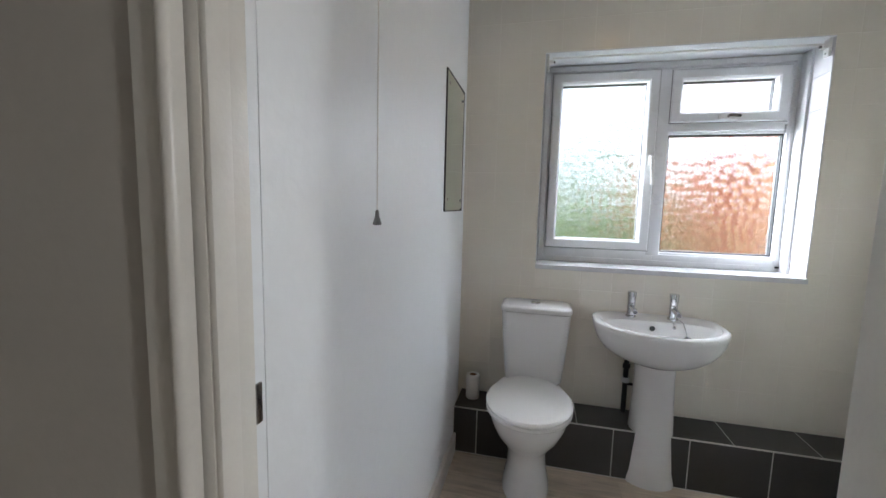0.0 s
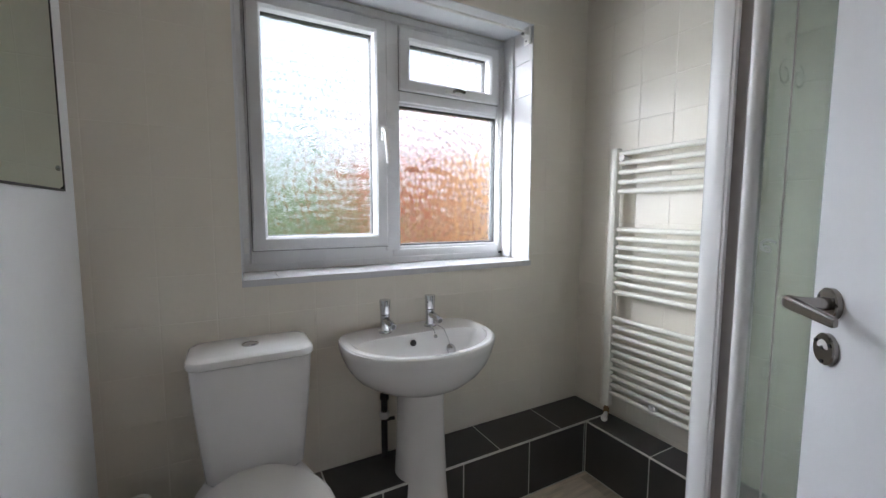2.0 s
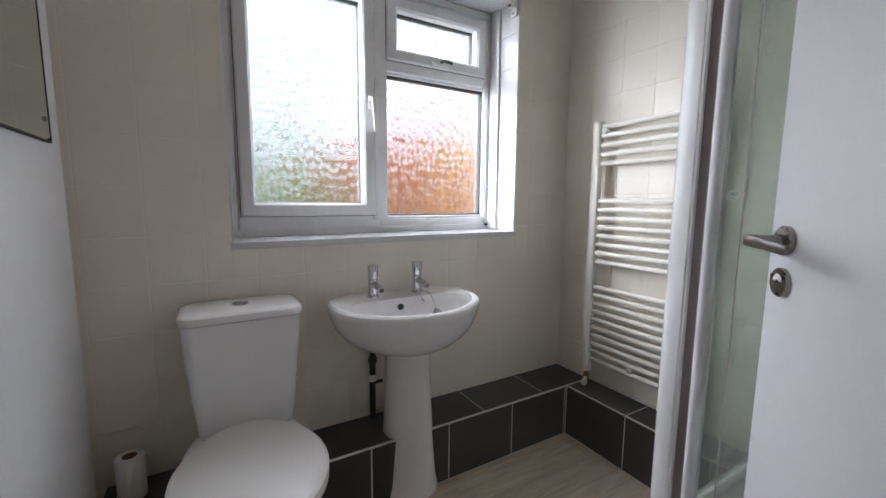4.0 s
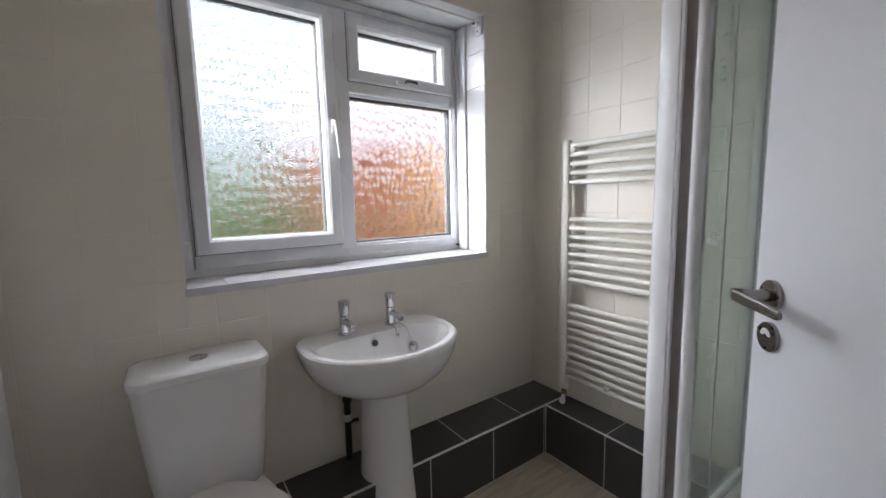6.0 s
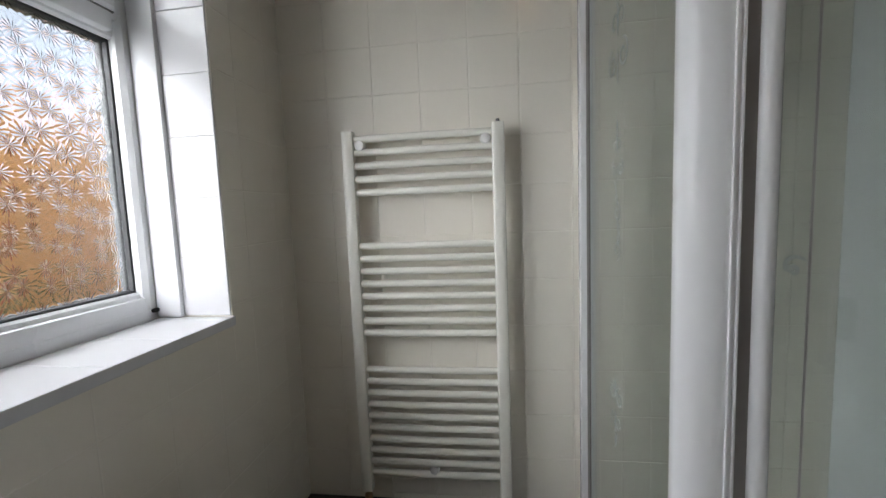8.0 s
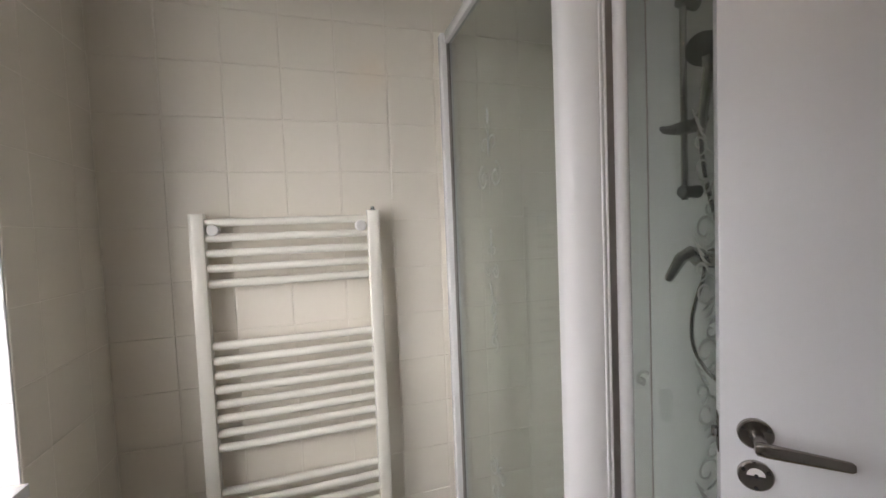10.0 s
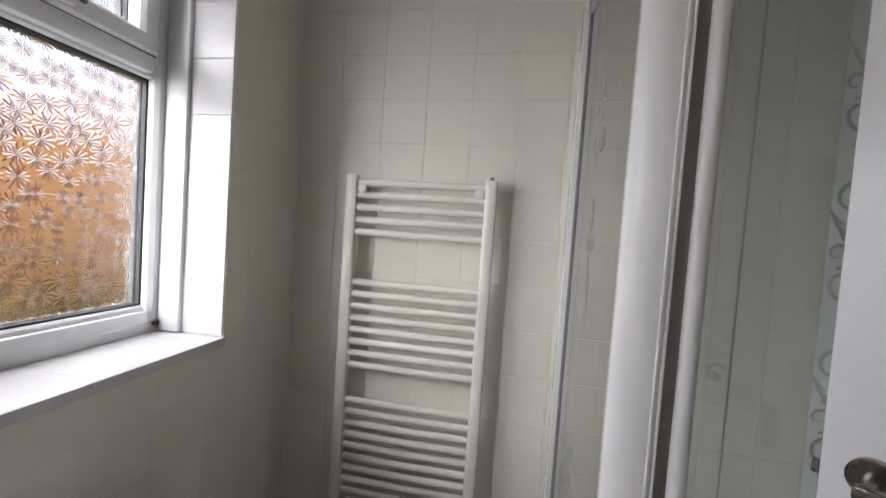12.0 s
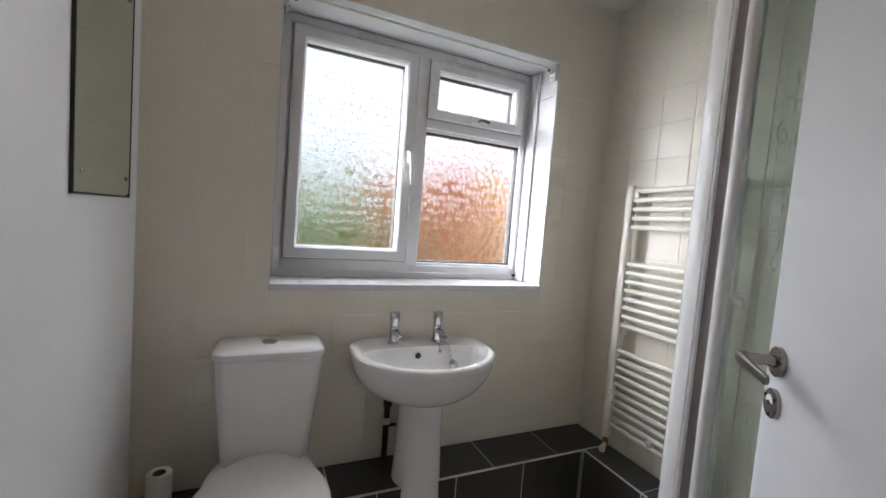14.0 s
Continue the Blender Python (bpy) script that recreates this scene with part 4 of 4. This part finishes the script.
# ---- outside, seen through the obscured glass ----
def outside():
    structure("ground", box(-60, 60, 2.5, 120, -0.5, -0.35), GRASS, "green lawn outside the window", "ground")
    bm = box(-6, W - 0.12, 2.376, 2.46, -0.35, 5.2)
    add_box(bm, E + 0.12, 7, 2.376, 2.46, -0.35, 5.2)
    add_box(bm, W - 0.12, E + 0.12, 2.3765, 2.46, 2.05, 5.2)
    add_box(bm, W - 0.12, E + 0.12, 2.3765, 2.46, -0.35, 0.95)
    add_box(bm, W - 0.12, 0.0, 2.3765, 2.46, 0.95, 2.05)
    add_box(bm, 1.3, E + 0.12, 2.3765, 2.46, 0.95, 2.05)
    structure("wall_outer", bm, BRICK, "red brick outer leaf of the house", "wall")
    rng = random.Random(4)
    bm = bmesh.new()
    for _ in range(7000):
        x, d = rng.uniform(-5.5, 2.45), rng.random()
        top = 1.5 + 0.2 * math.sin(x * 1.7) + 0.12 * math.sin(x * 5.1)
        p = Vector((x, 6.2 + 1.2 * d + rng.gauss(0, 0.06), rng.uniform(-0.35, top) ** 1.0))
        q = Euler((rng.uniform(0, 6.3), rng.uniform(0, 6.3), rng.uniform(0, 6.3))).to_matrix()
        s = rng.uniform(0.05, 0.10)
        bm.faces.new([bm.verts.new(p + q @ Vector(v) * s) for v in ((-0.5, 0, 0), (0, 0.35, 0.06), (0.7, 0, 0), (0, -0.35, 0.06))])
    hedge = thing("hedge", "clipped green garden hedge", "hedge", (-1.9, 6.8, -0.35))
    part("foliage", bm, LEAF, hedge)
    part("branches", box(-5.4, 1.65, 6.5, 7.1, -0.35, 1.15, 0.2), LEAF, hedge)
    house = thing("neighbour_house", "low red brick outbuilding with a pale tiled roof", "house", (5.5, 8.0, -0.35))
    part("wall", box(2.45, 9.0, 7.2, 12.0, -0.35, 2.25), BRICK, house)
    bm = bmesh.new()
    loft(bm, [[(2.3, 7.0, 2.2), (9.2, 7.0, 2.2), (9.2, 7.0, 2.28), (2.3, 7.0, 2.28)], [(2.4, 9.6, 3.7), (9.2, 9.6, 3.7), (9.2, 9.6, 3.78), (2.4, 9.6, 3.78)]])
    part("roof", bm, ROOF, house)
    bm = bmesh.new()
    for _ in range(5000):
        x = rng.uniform(-26, 22)
        top = 5.0 + 1.1 * math.sin(x * 0.5) + 0.8 * math.sin(x * 1.3 + 1) + rng.gauss(0, 0.35)
        p = Vector((x, 27 + rng.uniform(-2, 2), -0.3 + (top + 0.3) * rng.random() ** 0.8))
        q = Euler((rng.uniform(0, 6.3), rng.uniform(0, 6.3), rng.uniform(0, 6.3))).to_matrix()
        sz = rng.uniform(0.3, 0.7)
        bm.faces.new([bm.verts.new(p + q @ Vector(v) * sz) for v in ((-0.5, 0, 0), (0, 0.4, 0.06), (0.6, 0, 0), (0, -0.4, 0.06))])
    single("far_trees", bm, LEAF, "far row of grey-green garden trees", "trees", kind="stuff")
    fence = thing("fence", "orange stained close-board timber fence", "fence", (4.0, 5.2, -0.35))
    for k in range(26):
        x = 2.55 + k * 0.145
        part("board", box(x, x + 0.1447, 5.2, 5.222, -0.35, 2.0 + 0.01 * math.sin(k * 2.3), 0.004), FENCE, fence)
    for z in (0.1, 1.4):
        part("rail", box(2.55, 6.3, 5.224, 5.27, z, z + 0.08, 0.006), FENCE, fence)


    bm = bmesh.new()
    for _ in range(1500):
        x = rng.uniform(2.4, 6.2)
        p = Vector((x, 4.9 + rng.gauss(0, 0.14), -0.35 + (0.85 + 0.25 * math.sin(x * 3.1)) * rng.random() ** 0.8))
        q = Euler((rng.uniform(0, 6.3), rng.uniform(0, 6.3), rng.uniform(0, 6.3))).to_matrix()
        sz = rng.uniform(0.06, 0.12)
        bm.faces.new([bm.verts.new(p + q @ Vector(v) * sz) for v in ((-0.5, 0, 0), (0, 0.35, 0.06), (0.7, 0, 0), (0, -0.35, 0.06))])
    single("border_plants", bm, LEAF, "low green plants at the foot of the fence", "plants", kind="stuff")


outside()

# ---- pieces: tiles of walls, ledge and sill, floor planks ----
def tile_mesh(name, w, h, material, depth=TP, soft=0.002):
    """A tile lying in its own x and z with pillowed edges, its face towards -y."""
    bm = bmesh.new()
    ring = lambda k, y: [(-w / 2 + k, y, -h / 2 + k), (w / 2 - k, y, -h / 2 + k), (w / 2 - k, y, h / 2 - k), (-w / 2 + k, y, h / 2 - k)]
    loft(bm, [ring(0, 0.004), ring(0, -depth + 0.0008), ring(soft * 0.4, -depth + 0.00025), ring(soft, -depth)])
    me = mesh_of(name, bm, material)
    for p in me.polygons:
        p.use_smooth = False
    return me


TILES = {}


def lay(parent, w, h, m, material=TILE, name="tile", depth=TP, soft=0.0022):
    key = (round(w, 4), round(h, 4), material.name, round(depth, 4))
    if key not in TILES:
        TILES[key] = tile_mesh(name, w, h, material, depth, soft)
    o = new(name, TILES[key])
    o.parent = parent
    o.matrix_basis = m
    return o


def cells(a0, a1, first, pitch):
    """Cuts a stretch at the joints first + k * pitch."""
    k = math.floor((a0 - first) / pitch)
    cuts = [a0]
    while True:
        k += 1
        c = first + k * pitch
        if c >= a1 - 1e-6:
            break
        if c > a0 + 1e-6:
            cuts.append(c)
    cuts.append(a1)
    return [(p, q) for p, q in zip(cuts, cuts[1:]) if q - p > 0.008]


J, JE, TE = 0.0011, 0.0030, 0.0022  # joints, and the deeper ones of the east wall
rng = random.Random(7)


def tilted(x, y, z, rz):
    """A tile's pose, laid by hand: not quite true."""
    return pose(x + rng.gauss(0, 0.0002), y, z + rng.gauss(0, 0.0003), rng.gauss(0, 0.03), 0, rz + rng.gauss(0, 0.03))


ZTOP = TOP - 0.002
for x0, x1 in cells(W - 0.027, E, XP0, PITCH):
    for z0, z1 in cells(0.246, ZTOP, Z0, ZP):
        spans = [(x0, x1, z0, z1)]
        if z1 > 0.976 and z0 < 2.03 and x1 > 0.0 and x0 < 1.2:
            spans = []
            if x0 < -0.008:
                spans.append((x0, 0.0, z0, z1))
            if x1 > 1.208:
                spans.append((1.2, x1, z0, z1))
            xa, xb = max(x0, 0.0), min(x1, 1.2)
            if z0 < 0.955 - 0.008:
                spans.append((xa, xb, z0, 0.955))
            if z1 > 2.038:
                spans.append((xa, xb, 2.03, z1))
        for a, b, c, d in spans:
            lay(wall_north, b - a - J, d - c - J, tilted((a + b) / 2, N + TP, (c + d) / 2, 0))
for y0, y1 in cells(S, N, YP0, PITCH):
    for z0, z1 in cells(0.246, ZTOP, Z0, ZP):
        lay(wall_east, y1 - y0 - JE, z1 - z0 - 0.0016, tilted(E + TE, (y0 + y1) / 2, (z0 + z1) / 2, -90), depth=TE, soft=0.0032)

# window reveal and sill tiles
reveal = structure("reveal", box(1.2001, 1.2035, N + TP, 2.298, 0.955, 2.03), GROUT, "white tiled window reveal", "reveal")
for z0, z1 in cells(0.978, 2.03, 0.978, 0.151):
    lay(reveal, 0.190 - J, z1 - z0 - J, pose(1.2, 2.1975, (z0 + z1) / 2, 0, 0, -90), SILLTILE, depth=0.004)
structure("reveal_left", box(-0.0035, 0.0, N - 0.0005, 2.298, 0.955, 2.03), PLASTER, "white painted window reveal", "reveal")
structure("reveal_head", box(0.0, 1.2, N - 0.0005, 2.298, 2.026, 2.03), PLASTER, "white painted window head", "reveal")
sill = structure("window_sill", box(0.0, 1.2, N, 2.301, 0.9555, 0.968), GROUT, "white tiled window sill", "window sill")
for x0, x1 in cells(0.0, 1.2, 0.11, 0.151):
    lay(sill, x1 - x0 - J, 0.196, pose((x0 + x1) / 2, 2.202, 0.968, -90, 0, 0), SILLTILE, depth=0.0065)
lay(sill, 1.206, 0.0235, pose(0.6, N + 0.001, 0.9635, 0, 0, 0), SILLTILE, "sill_edge", depth=0.007)

# boxed ledge faced with charcoal tiles
LY, LX, LZ = 1.888, 1.374, 0.245
ledge = structure("ledge", box(W, E, LY + 0.0015, N, 0, LZ - 0.0015), PALEGROUT, "boxed pipe ledge faced with charcoal tiles", "ledge")
ledge_e = structure("ledge_east", box(LX + 0.0015, E, 1.173, LY + 0.0015, 0, LZ - 0.0015), PALEGROUT, "boxed pipe ledge faced with charcoal tiles", "ledge")
D = 0.0075
for x0, x1 in cells(W, LX, 0.393, 0.3235):
    lay(ledge, x1 - x0 - 0.005, LZ - 0.009, pose((x0 + x1) / 2, LY + D, LZ / 2 + 0.001, 0, 0, 0), DARKTILE, depth=D)
for x0, x1 in cells(W, E, 0.893, 0.332):
    lay(ledge, x1 - x0 - 0.005, N - LY - 0.009, pose((x0 + x1) / 2, (N + LY) / 2 + 0.0045, LZ - D, -90, 0, 0), DARKTILE, depth=D)
for y0, y1 in cells(1.173, LY, 1.577, 0.325):
    lay(ledge_e, y1 - y0 - 0.005, LZ - 0.009, pose(LX + D, (y0 + y1) / 2, LZ / 2 + 0.001, 0, 0, -90), DARKTILE, depth=D)
for y0, y1 in cells(1.173, LY, 1.577, 0.325):
    lay(ledge_e, E - LX - 0.009, y1 - y0 - 0.005, pose((E + LX) / 2 + 0.0045, (y0 + y1) / 2, LZ - D, -90, 0, 0), DARKTILE, depth=D)
for bm in (box(W, LX + 0.004, LY - 0.0015, LY + 0.0045, LZ - 0.005, LZ + 0.0012, 0.001), box(LX - 0.0015, LX + 0.0045, 1.173, LY - 0.0015, LZ - 0.005, LZ + 0.0012, 0.001)):
    structure("trim", bm, PALEGROUT, "pale edge trim of the ledge", "trim")

# floor planks
bounds = (W + 0.001, LX + 0.006, HALLS, LY + 0.006)
row = 0
y = bounds[2]
while y < bounds[3] - 0.01:
    y1 = min(y + 0.14, bounds[3])
    x = bounds[0] - (row * 0.37) % 0.9
    while x < bounds[1]:
        xa, xb = max(x, bounds[0]), min(x + 0.9, bounds[1])
        if xb - xa > 0.02:
            lay(floor, xb - xa - 0.0008, y1 - y - 0.0008, pose((xa + xb) / 2, (y + y1) / 2, -0.005, -90, 0, 0), OAK, "plank", depth=0.005, soft=0.0008)
        x += 0.9
    y, row = y1, row + 1
